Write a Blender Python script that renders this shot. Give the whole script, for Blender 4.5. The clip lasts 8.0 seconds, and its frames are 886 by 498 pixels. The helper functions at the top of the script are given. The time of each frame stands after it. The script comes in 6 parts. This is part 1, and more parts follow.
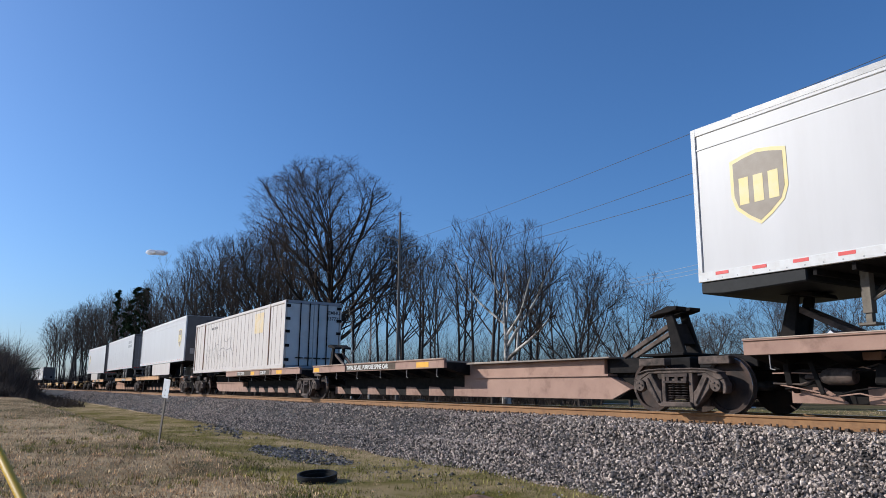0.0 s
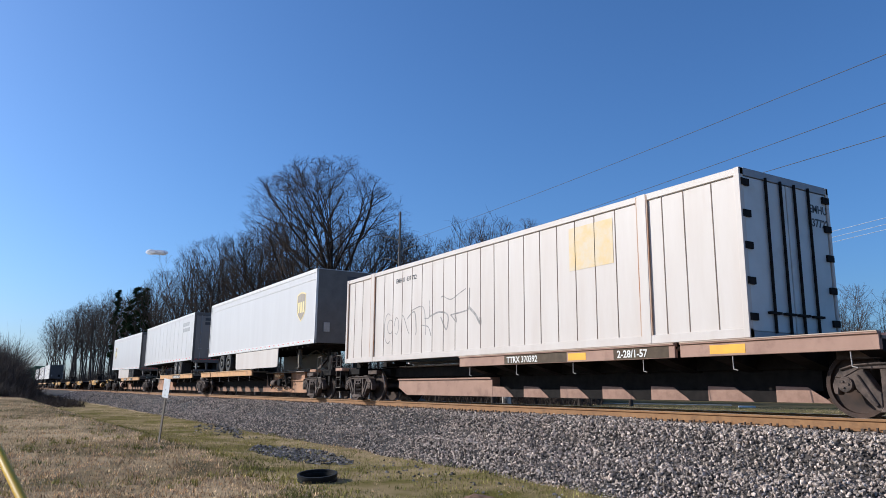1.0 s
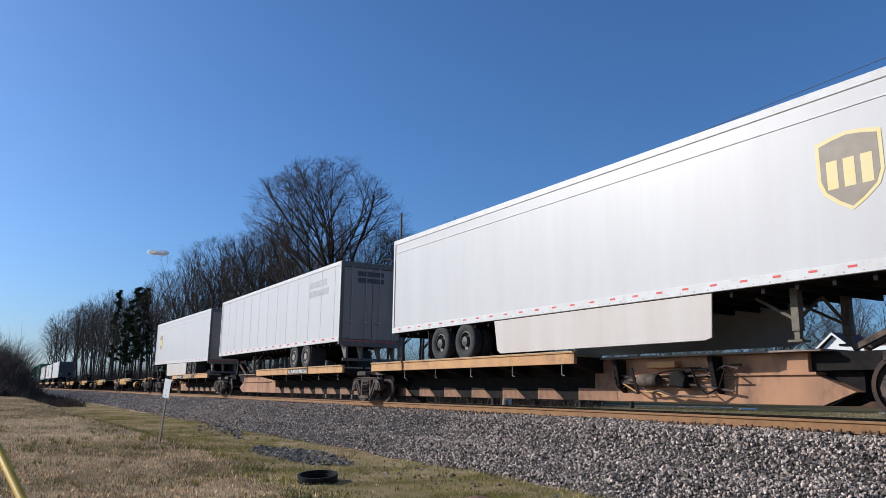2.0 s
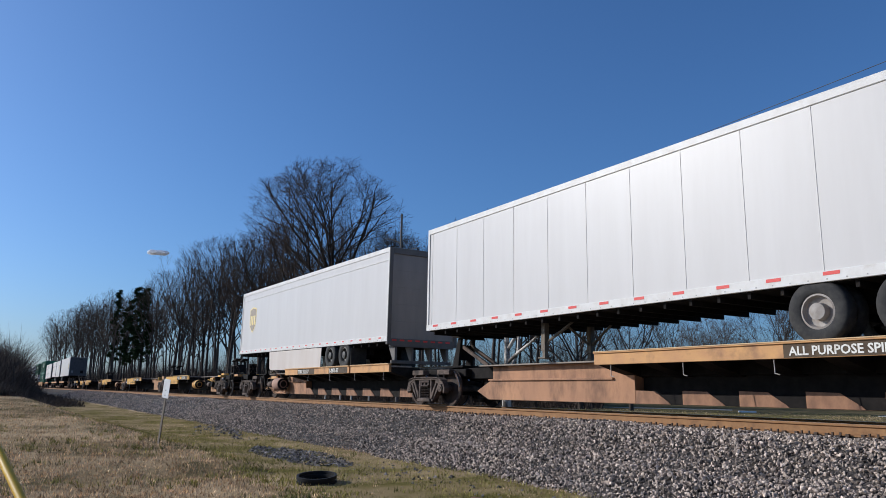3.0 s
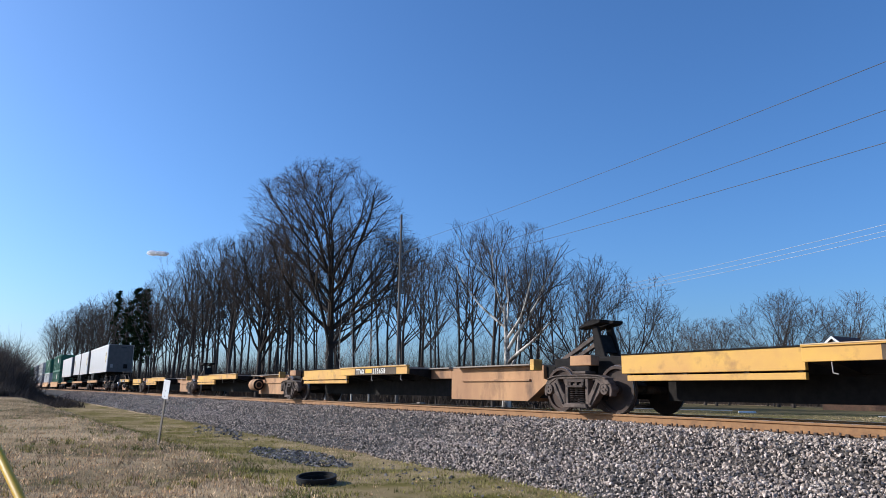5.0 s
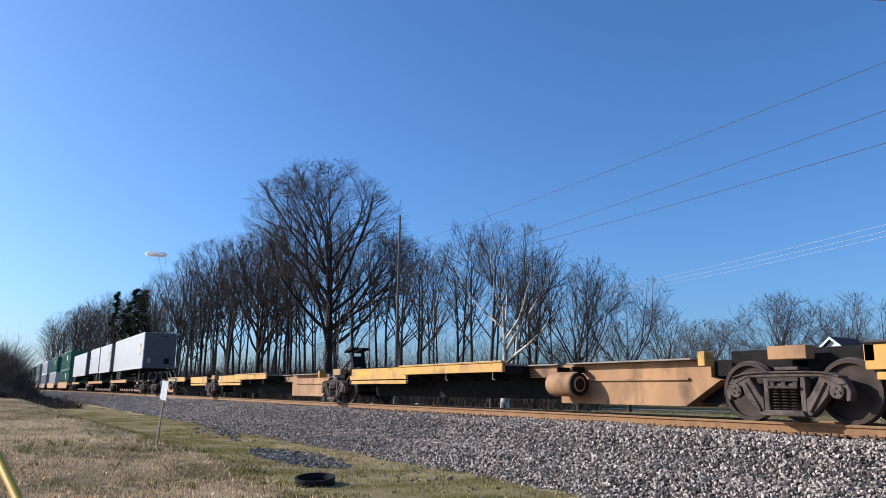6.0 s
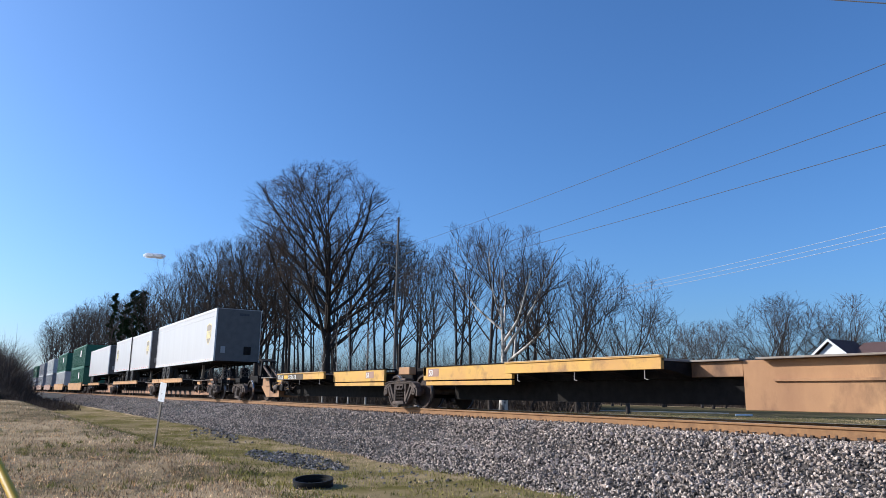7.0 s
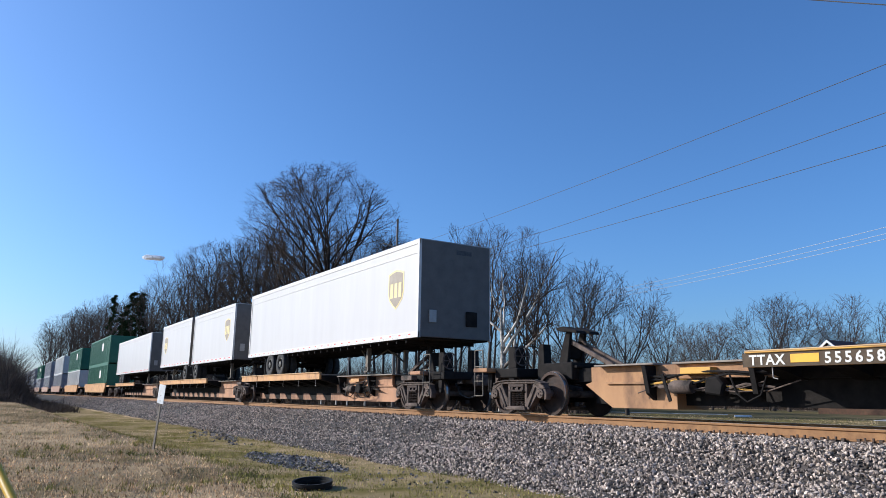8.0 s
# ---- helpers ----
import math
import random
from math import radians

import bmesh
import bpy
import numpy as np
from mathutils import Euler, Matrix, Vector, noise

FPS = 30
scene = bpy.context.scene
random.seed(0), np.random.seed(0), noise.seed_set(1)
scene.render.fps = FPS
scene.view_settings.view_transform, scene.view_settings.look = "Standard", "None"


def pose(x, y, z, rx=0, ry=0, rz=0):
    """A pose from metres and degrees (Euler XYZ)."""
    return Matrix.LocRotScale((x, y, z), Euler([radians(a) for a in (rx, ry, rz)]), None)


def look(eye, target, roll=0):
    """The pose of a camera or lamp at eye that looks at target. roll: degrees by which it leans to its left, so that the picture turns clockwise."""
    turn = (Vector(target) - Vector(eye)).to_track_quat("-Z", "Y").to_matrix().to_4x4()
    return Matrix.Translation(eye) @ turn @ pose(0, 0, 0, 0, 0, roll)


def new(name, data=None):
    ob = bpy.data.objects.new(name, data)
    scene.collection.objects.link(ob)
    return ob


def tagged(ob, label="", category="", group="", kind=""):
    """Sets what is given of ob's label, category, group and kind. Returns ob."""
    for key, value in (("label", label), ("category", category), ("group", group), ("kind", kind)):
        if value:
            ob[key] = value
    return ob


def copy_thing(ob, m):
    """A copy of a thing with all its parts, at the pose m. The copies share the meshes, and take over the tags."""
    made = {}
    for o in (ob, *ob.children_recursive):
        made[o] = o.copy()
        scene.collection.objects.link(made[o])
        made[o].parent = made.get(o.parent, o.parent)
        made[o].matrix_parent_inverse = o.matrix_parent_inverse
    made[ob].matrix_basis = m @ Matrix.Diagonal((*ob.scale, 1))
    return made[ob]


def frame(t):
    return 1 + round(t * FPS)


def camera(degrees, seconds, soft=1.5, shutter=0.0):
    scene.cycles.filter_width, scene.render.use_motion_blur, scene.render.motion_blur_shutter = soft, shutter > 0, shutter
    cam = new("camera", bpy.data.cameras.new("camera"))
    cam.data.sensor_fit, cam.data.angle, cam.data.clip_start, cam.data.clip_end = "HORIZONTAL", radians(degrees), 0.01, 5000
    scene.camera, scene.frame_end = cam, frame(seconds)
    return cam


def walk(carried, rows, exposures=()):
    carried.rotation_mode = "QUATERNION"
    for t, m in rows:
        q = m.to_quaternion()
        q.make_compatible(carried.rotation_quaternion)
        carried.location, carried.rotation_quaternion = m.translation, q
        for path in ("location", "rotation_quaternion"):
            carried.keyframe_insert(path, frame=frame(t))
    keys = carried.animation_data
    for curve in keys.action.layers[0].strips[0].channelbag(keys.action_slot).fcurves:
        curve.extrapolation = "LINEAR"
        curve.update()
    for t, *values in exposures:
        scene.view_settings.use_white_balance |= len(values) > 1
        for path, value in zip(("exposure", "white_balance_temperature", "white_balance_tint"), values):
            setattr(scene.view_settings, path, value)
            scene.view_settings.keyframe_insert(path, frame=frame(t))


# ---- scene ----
# ---- camera ----
EYE = (0.0, -11.78, 0.356)


def aim(turn, tilt, lean):
    a, b = radians(turn), radians(tilt)
    way = Vector((math.cos(b) * math.cos(a), math.cos(b) * math.sin(a), math.sin(b)))
    return look(EYE, Vector(EYE) + way * 10, lean)


cam = camera(62.67, 8.0, soft=0.8)
walk(cam, [(t, aim(a, b, c)) for t, a, b, c in (
    (0.0, 148.612, 11.008, 0.518), (0.5, 148.568, 11.01, 0.522), (1.0, 148.613, 10.985, 0.492),
    (1.5, 148.663, 11.013, 0.566), (3.0, 148.711, 11.179, 0.956), (3.5, 148.723, 11.203, 1.019),
    (4.0, 148.756, 11.24, 1.015), (4.5, 148.737, 11.207, 0.953), (6.0, 148.571, 11.296, 0.893),
    (6.5, 148.52, 11.377, 0.922), (7.0, 148.46, 11.442, 0.926), (7.5, 148.388, 11.513, 0.863),
    (8.0, 148.389, 11.562, 0.847))],
    exposures=[(t, e + 0.3, 5450, 8) for t, e in ((0.0, -0.3), (0.5, -0.1), (1.0, -0.15), (1.5, -0.25), (2.8, -0.45), (3.5, -0.5), (4.2, -0.45), (4.6, 0.0), (6.0, 0.08), (8.0, 0.05))])

# ---- light ----
SUN = Vector((-0.66, -0.67, 0.44)).normalized()
world = bpy.data.worlds.new("sky")
scene.world = world
world.use_nodes = True
wn, wl = world.node_tree.nodes, world.node_tree.links
sky = wn.new("ShaderNodeTexSky")
sky.sky_type = "NISHITA"
sky.sun_disc = False
sky.sun_elevation = math.asin(SUN.z)
sky.sun_rotation = math.atan2(SUN.x, SUN.y)
sky.air_density, sky.dust_density, sky.ozone_density, sky.altitude = 1.0, 1.4, 6.8, 0
wl.new(sky.outputs[0], wn["Background"].inputs[0])
wn["Background"].inputs[1].default_value = 0.122
sun_data = bpy.data.lights.new("sun", "SUN")
sun_data.energy, sun_data.angle, sun_data.color = 4.9, radians(0.53), (1.0, 0.86, 0.69)
sun = new("sun", sun_data)
sun.matrix_world = look(SUN * 50, (0, 0, 0))


# ---- materials ----
def mat(name, col, col2=None, rough=0.7, metal=0.0, scale=3.0, spread=(0.35, 0.7), bump=0.0, bscale=40.0, stretch=(1, 1, 1),
        dirt=None, dirt_scale=0.8, dirt_cut=(0.5, 0.75), per_object=0.0, spec=0.4, island=0.0):
    m = bpy.data.materials.new(name)
    m.use_nodes = True
    n, l = m.node_tree.nodes, m.node_tree.links
    p = n["Principled BSDF"]
    p.inputs["Roughness"].default_value = rough
    p.inputs["Metallic"].default_value = metal
    p.inputs["Specular IOR Level"].default_value = spec
    tc = n.new("ShaderNodeTexCoord")
    mp = n.new("ShaderNodeMapping")
    mp.inputs["Scale"].default_value = stretch
    l.new(tc.outputs["Object"], mp.inputs[0])

    def noise_fac(sc, cut, detail=7):
        t = n.new("ShaderNodeTexNoise")
        t.inputs["Scale"].default_value, t.inputs["Detail"].default_value, t.inputs["Roughness"].default_value = sc, detail, 0.62
        l.new(mp.outputs[0], t.inputs["Vector"])
        r = n.new("ShaderNodeMapRange")
        r.inputs["From Min"].default_value, r.inputs["From Max"].default_value = cut
        l.new(t.outputs["Fac"], r.inputs["Value"])
        return r.outputs[0], t.outputs["Fac"]

    def mix(fac, a, b, mode="MIX"):
        x = n.new("ShaderNodeMix")
        x.data_type, x.blend_type = "RGBA", mode
        if fac is None:
            x.inputs["Factor"].default_value = 1.0
        else:
            l.new(fac, x.inputs["Factor"])
        for sock, v in ((6, a), (7, b)):
            if isinstance(v, tuple):
                x.inputs[sock].default_value = (*v, 1)
            else:
                l.new(v, x.inputs[sock])
        return x.outputs[2]

    out = col
    if col2:
        f, _ = noise_fac(scale, spread)
        out = mix(f, col, col2)
    if dirt:
        f, _ = noise_fac(dirt_scale, dirt_cut, 9)
        out = mix(f, out, dirt)
    if per_object or island:
        src = n.new("ShaderNodeObjectInfo").outputs["Random"] if per_object else n.new("ShaderNodeNewGeometry").outputs["Random Per Island"]
        amount = per_object or island
        r = n.new("ShaderNodeMapRange")
        r.inputs["To Min"].default_value, r.inputs["To Max"].default_value = 1 - amount, 1 + amount
        l.new(src, r.inputs["Value"])
        x = n.new("ShaderNodeMix")
        x.data_type, x.blend_type = "RGBA", "MULTIPLY"
        x.inputs["Factor"].default_value = 1.0
        if isinstance(out, tuple):
            x.inputs[6].default_value = (*out, 1)
        else:
            l.new(out, x.inputs[6])
        l.new(r.outputs[0], x.inputs[7])
        out = x.outputs[2]
    if isinstance(out, tuple):
        p.inputs["Base Color"].default_value = (*out, 1)
    else:
        l.new(out, p.inputs["Base Color"])
    if bump:
        _, fac = noise_fac(bscale, (0, 1), 5)
        b = n.new("ShaderNodeBump")
        b.inputs["Strength"].default_value, b.inputs["Distance"].default_value = bump, 0.02
        l.new(fac, b.inputs["Height"])
        l.new(b.outputs[0], p.inputs["Normal"])
    return m


M = {}
M["white_panel"] = mat("white_panel", (0.56, 0.537, 0.518), (0.515, 0.49, 0.47), 0.42, scale=1.6, stretch=(1, 1, 0.12), dirt=(0.41, 0.395, 0.375), dirt_scale=1.1, dirt_cut=(0.62, 1.0), bump=0.04, bscale=1.3)
M["cream_panel"] = mat("cream_panel", (0.58, 0.52, 0.465), (0.53, 0.46, 0.40), 0.5, scale=2.0, stretch=(1, 1, 0.15), dirt=(0.42, 0.29, 0.19), dirt_scale=1.6, dirt_cut=(0.62, 0.92), bump=0.05, bscale=2.0)
M["grey_trim"] = mat("grey_trim", (0.36, 0.35, 0.34), (0.27, 0.26, 0.25), 0.5, 0.3, scale=4, bump=0.03)
M["white_trim"] = mat("white_trim", (0.66, 0.645, 0.62), (0.56, 0.53, 0.49), 0.5, scale=5, dirt=(0.36, 0.30, 0.25), dirt_cut=(0.6, 0.9), dirt_scale=3)
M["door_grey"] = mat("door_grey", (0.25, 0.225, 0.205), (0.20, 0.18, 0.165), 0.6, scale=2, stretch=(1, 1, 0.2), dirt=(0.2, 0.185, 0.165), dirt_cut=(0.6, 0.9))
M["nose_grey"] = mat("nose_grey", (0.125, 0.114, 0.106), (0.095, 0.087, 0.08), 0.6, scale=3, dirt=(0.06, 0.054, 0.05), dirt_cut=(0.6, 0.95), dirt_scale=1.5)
# kept very dark; on sills and bearers this black stands for shade
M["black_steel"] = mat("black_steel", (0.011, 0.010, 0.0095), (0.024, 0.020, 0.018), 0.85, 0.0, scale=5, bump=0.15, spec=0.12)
M["truck_steel"] = mat("truck_steel", (0.155, 0.113, 0.09), (0.075, 0.054, 0.043), 0.8, 0.0, scale=5, dirt=(0.03, 0.024, 0.02), dirt_scale=3.5, dirt_cut=(0.46, 0.68), bump=0.25, bscale=50, spec=0.25)
# wheel brown, darkened in colour for the shade behind the side frames
M["wheel_steel"] = mat("wheel_steel", (0.07, 0.042, 0.03), (0.03, 0.022, 0.018), 0.75, 0.0, scale=4, bump=0.1, spec=0.25)
M["wheel_tread"] = mat("wheel_tread", (0.55, 0.54, 0.53), (0.42, 0.40, 0.38), 0.28, 0.95, scale=9)
M["spring_steel"] = mat("spring_steel", (0.04, 0.033, 0.03), (0.08, 0.055, 0.045), 0.8, 0.0, scale=9, spec=0.2)
M["rubber"] = mat("rubber", (0.022, 0.022, 0.023), (0.05, 0.047, 0.043), 0.85, scale=8, bump=0.2, bscale=60)
M["rim"] = mat("rim", (0.05, 0.048, 0.045), (0.10, 0.09, 0.08), 0.6, 0.2, scale=7)
M["brown_car"] = mat("brown_car", (0.40, 0.25, 0.18), (0.31, 0.185, 0.135), 0.8, scale=1.4, dirt=(0.16, 0.088, 0.06), dirt_scale=2.0, dirt_cut=(0.52, 0.8), bump=0.1)
M["orange_car"] = mat("orange_car", (0.60, 0.335, 0.125), (0.47, 0.25, 0.115), 0.75, scale=1.6, dirt=(0.20, 0.105, 0.065), dirt_scale=2.2, dirt_cut=(0.52, 0.8), bump=0.1)
M["yellow_car"] = mat("yellow_car", (0.64, 0.37, 0.055), (0.52, 0.27, 0.07), 0.65, scale=0.9, dirt=(0.18, 0.085, 0.045), dirt_scale=1.5, dirt_cut=(0.53, 0.76), bump=0.08)
M["yellow_sill"] = mat("yellow_sill", (0.46, 0.255, 0.115), (0.30, 0.155, 0.075), 0.8, scale=0.9, dirt=(0.10, 0.055, 0.035), dirt_scale=1.3, dirt_cut=(0.48, 0.7), stretch=(1, 1, 0.5), bump=0.1)
M["orange_sill"] = mat("orange_sill", (0.47, 0.25, 0.13), (0.33, 0.175, 0.10), 0.8, scale=1.3, stretch=(1, 1, 0.5), dirt=(0.11, 0.06, 0.04), dirt_scale=1.6, dirt_cut=(0.5, 0.74), bump=0.1)
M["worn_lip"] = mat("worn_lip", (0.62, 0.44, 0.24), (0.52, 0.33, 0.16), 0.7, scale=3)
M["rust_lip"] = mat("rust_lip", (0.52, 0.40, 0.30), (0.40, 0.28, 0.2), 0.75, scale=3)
M["hook_steel"] = mat("hook_steel", (0.36, 0.33, 0.30), (0.24, 0.2, 0.17), 0.7, scale=6)
M["deck_top"] = mat("deck_top", (0.30, 0.26, 0.22), (0.22, 0.17, 0.13), 0.85, scale=5, bump=0.15)
M["panel_brown"] = mat("panel_brown", (0.065, 0.042, 0.024), (0.10, 0.07, 0.04), 0.8, scale=6, dirt=(0.20, 0.13, 0.07), dirt_cut=(0.66, 0.85))
M["faded_red"] = mat("faded_red", (0.50, 0.24, 0.14), (0.52, 0.29, 0.10), 0.7, scale=14)
M["bright_yellow"] = mat("bright_yellow", (0.80, 0.42, 0.015), (0.7, 0.34, 0.02), 0.5, scale=4)
M["logo_brown"] = mat("logo_brown", (0.27, 0.22, 0.165), (0.34, 0.285, 0.22), 0.55, scale=4)
M["logo_gold"] = mat("logo_gold", (0.76, 0.60, 0.22), (0.72, 0.61, 0.34), 0.5, scale=4)
M["reflector_red"] = mat("reflector_red", (0.62, 0.05, 0.04), rough=0.4)
M["ink_black"] = mat("ink_black", (0.04, 0.04, 0.045), (0.09, 0.09, 0.09), 0.6, scale=12)
M["ink_white"] = mat("ink_white", (0.72, 0.70, 0.64), (0.5, 0.42, 0.34), 0.6, scale=7, spread=(0.5, 0.75))
M["faded_yellow"] = mat("faded_yellow", (0.66, 0.48, 0.22), (0.62, 0.53, 0.40), 0.6, scale=3)
M["green_box"] = mat("green_box", (0.025, 0.13, 0.075), (0.035, 0.16, 0.095), 0.5, scale=1.5, dirt=(0.12, 0.15, 0.12), dirt_cut=(0.6, 0.9))
M["pale_box"] = mat("pale_box", (0.62, 0.62, 0.60), (0.55, 0.54, 0.51), 0.55, scale=1.5, dirt=(0.35, 0.3, 0.25), dirt_cut=(0.6, 0.9))
M["grey_box"] = mat("grey_box", (0.25, 0.26, 0.28), (0.33, 0.33, 0.34), 0.55, scale=1.5)
M["rail_side"] = mat("rail_side", (0.31, 0.165, 0.068), (0.22, 0.115, 0.05), 0.85, scale=6, dirt=(0.15, 0.082, 0.042), dirt_scale=5, dirt_cut=(0.55, 0.8), bump=0.12)
M["rail_head"] = mat("rail_head", (0.55, 0.50, 0.46), (0.42, 0.34, 0.28), 0.3, 0.85, scale=8, stretch=(0.1, 3, 1))
M["tie_wood"] = mat("tie_wood", (0.085, 0.065, 0.05), (0.14, 0.11, 0.085), 0.9, scale=9, stretch=(6, 1, 1), bump=0.3, per_object=0.25)
M["spike_steel"] = mat("spike_steel", (0.10, 0.065, 0.045), (0.05, 0.04, 0.035), 0.8, 0.2, scale=20)
M["stone"] = mat("stone", (0.52, 0.425, 0.345), (0.17, 0.135, 0.11), 0.9, scale=14, bump=0.4, bscale=60, island=0.9, spec=0.2)
M["dark_stone"] = mat("dark_stone", (0.24, 0.215, 0.195), (0.09, 0.08, 0.072), 0.9, scale=14, bump=0.3, bscale=60, island=0.85, spec=0.2)
M["spray_paint"] = mat("spray_paint", (0.20, 0.185, 0.175), (0.42, 0.385, 0.355), 0.6, scale=5, spread=(0.4, 0.7))
# near black, painting the shade in the gaps between loose stones
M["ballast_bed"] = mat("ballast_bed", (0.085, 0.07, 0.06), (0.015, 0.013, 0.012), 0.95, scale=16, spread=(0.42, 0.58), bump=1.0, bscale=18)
M["bark"] = mat("bark", (0.078, 0.064, 0.054), (0.04, 0.033, 0.028), 0.95, scale=6, stretch=(3, 3, 0.6), bump=0.5, bscale=20, per_object=0.35, spec=0.1)
M["twig"] = mat("twig", (0.082, 0.062, 0.050), (0.052, 0.041, 0.034), 0.95, scale=3, per_object=0.3, spec=0.1)
M["pale_bark"] = mat("pale_bark", (0.52, 0.475, 0.41), (0.085, 0.07, 0.058), 0.85, scale=1.3, spread=(0.49, 0.58), stretch=(1, 1, 0.6), bump=0.2)
M["needle"] = mat("needle", (0.018, 0.034, 0.014), (0.03, 0.05, 0.02), 0.95, scale=4, island=0.4, spec=0.1)
M["brush"] = mat("brush", (0.085, 0.06, 0.044), (0.04, 0.031, 0.025), 0.95, scale=0.6, island=0.5)
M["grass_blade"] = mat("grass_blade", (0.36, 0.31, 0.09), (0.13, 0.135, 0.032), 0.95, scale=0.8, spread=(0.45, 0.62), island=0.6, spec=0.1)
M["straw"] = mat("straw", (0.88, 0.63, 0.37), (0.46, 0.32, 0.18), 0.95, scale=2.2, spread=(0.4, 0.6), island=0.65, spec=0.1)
M["pole_wood"] = mat("pole_wood", (0.19, 0.165, 0.14), (0.12, 0.10, 0.085), 0.9, scale=4, stretch=(5, 5, 0.3), bump=0.2)
# lighter copy of wire, for sunlight on three of the lines
M["pale_wire"] = mat("pale_wire", (0.36, 0.40, 0.46), (0.30, 0.34, 0.40), rough=0.6, scale=2)
M["wire"] = mat("wire", (0.05, 0.052, 0.058), (0.09, 0.09, 0.095), rough=0.6, scale=2)
M["concrete"] = mat("concrete", (0.50, 0.48, 0.44), (0.40, 0.38, 0.35), 0.9, scale=3, bump=0.1, spec=0.0)
M["white_paint"] = mat("white_paint", (0.78, 0.78, 0.76), (0.7, 0.69, 0.66), 0.6, scale=3)
M["roof_shingle"] = mat("roof_shingle", (0.085, 0.045, 0.04), (0.12, 0.075, 0.065), 0.95, scale=8, bump=0.2)
M["glass_dark"] = mat("glass_dark", (0.03, 0.035, 0.04), rough=0.06, spec=0.6)
M["black_plastic"] = mat("black_plastic", (0.010, 0.010, 0.0105), (0.018, 0.018, 0.018), 0.6, scale=9, spec=0.2)
M["yellow_plastic"] = mat("yellow_plastic", (0.72, 0.44, 0.02), (0.6, 0.35, 0.03), 0.45, scale=6)
M["sign_white"] = mat("sign_white", (0.78, 0.78, 0.77), (0.68, 0.66, 0.62), 0.5, scale=6)
M["post_steel"] = mat("post_steel", (0.20, 0.17, 0.13), (0.13, 0.11, 0.09), 0.75, 0.3, scale=9)
M["rust_streak"] = mat("rust_streak", (0.36, 0.17, 0.08), (0.55, 0.43, 0.33), 0.8, scale=3.5, stretch=(1, 1, 0.4))
M["groove"] = mat("groove", (0.12, 0.085, 0.065), (0.26, 0.20, 0.16), 0.8, scale=2.5, stretch=(1, 1, 0.5))
M["clay"] = mat("clay", (0.16, 0.085, 0.05), (0.10, 0.065, 0.04), 0.95, scale=4, bump=0.5, bscale=20)


def cloud_mat():
    m = bpy.data.materials.new("cloud_vapour")
    m.use_nodes = True
    n, l = m.node_tree.nodes, m.node_tree.links
    t, d, x, c, y = n.new("ShaderNodeBsdfTranslucent"), n.new("ShaderNodeBsdfDiffuse"), n.new("ShaderNodeMixShader"), n.new("ShaderNodeBsdfTransparent"), n.new("ShaderNodeMixShader")
    t.inputs[0].default_value = d.inputs[0].default_value = (0.95, 0.97, 1.0, 1)
    l.new(d.outputs[0], x.inputs[1])
    l.new(t.outputs[0], x.inputs[2])
    y.inputs[0].default_value = 0.8
    l.new(c.outputs[0], y.inputs[1])
    l.new(x.outputs[0], y.inputs[2])
    l.new(y.outputs[0], n["Material Output"].inputs[0])
    return m


M["cloud_vapour"] = cloud_mat()


def ground_mat():
    """Lawn that goes from green to straw, with bare clay patches."""
    return mat("lawn", (0.075, 0.07, 0.03), (0.25, 0.18, 0.10), 0.95, scale=0.9, spread=(0.36, 0.56), dirt=(0.46, 0.34, 0.20), dirt_scale=0.35, dirt_cut=(0.44, 0.62), bump=1.0, bscale=26, spec=0.0)


M["lawn"] = ground_mat()
M["verge"] = mat("verge", (0.135, 0.115, 0.036), (0.27, 0.205, 0.105), 0.95, scale=0.7, spread=(0.38, 0.6), dirt=(0.36, 0.27, 0.16), dirt_scale=0.6, dirt_cut=(0.48, 0.64), bump=1.0, bscale=24, spec=0.0)
M["green_lawn"] = mat("green_lawn", (0.10, 0.092, 0.04), (0.19, 0.145, 0.08), 0.95, scale=0.35, spread=(0.36, 0.62), bump=0.8, bscale=20, spec=0.0)


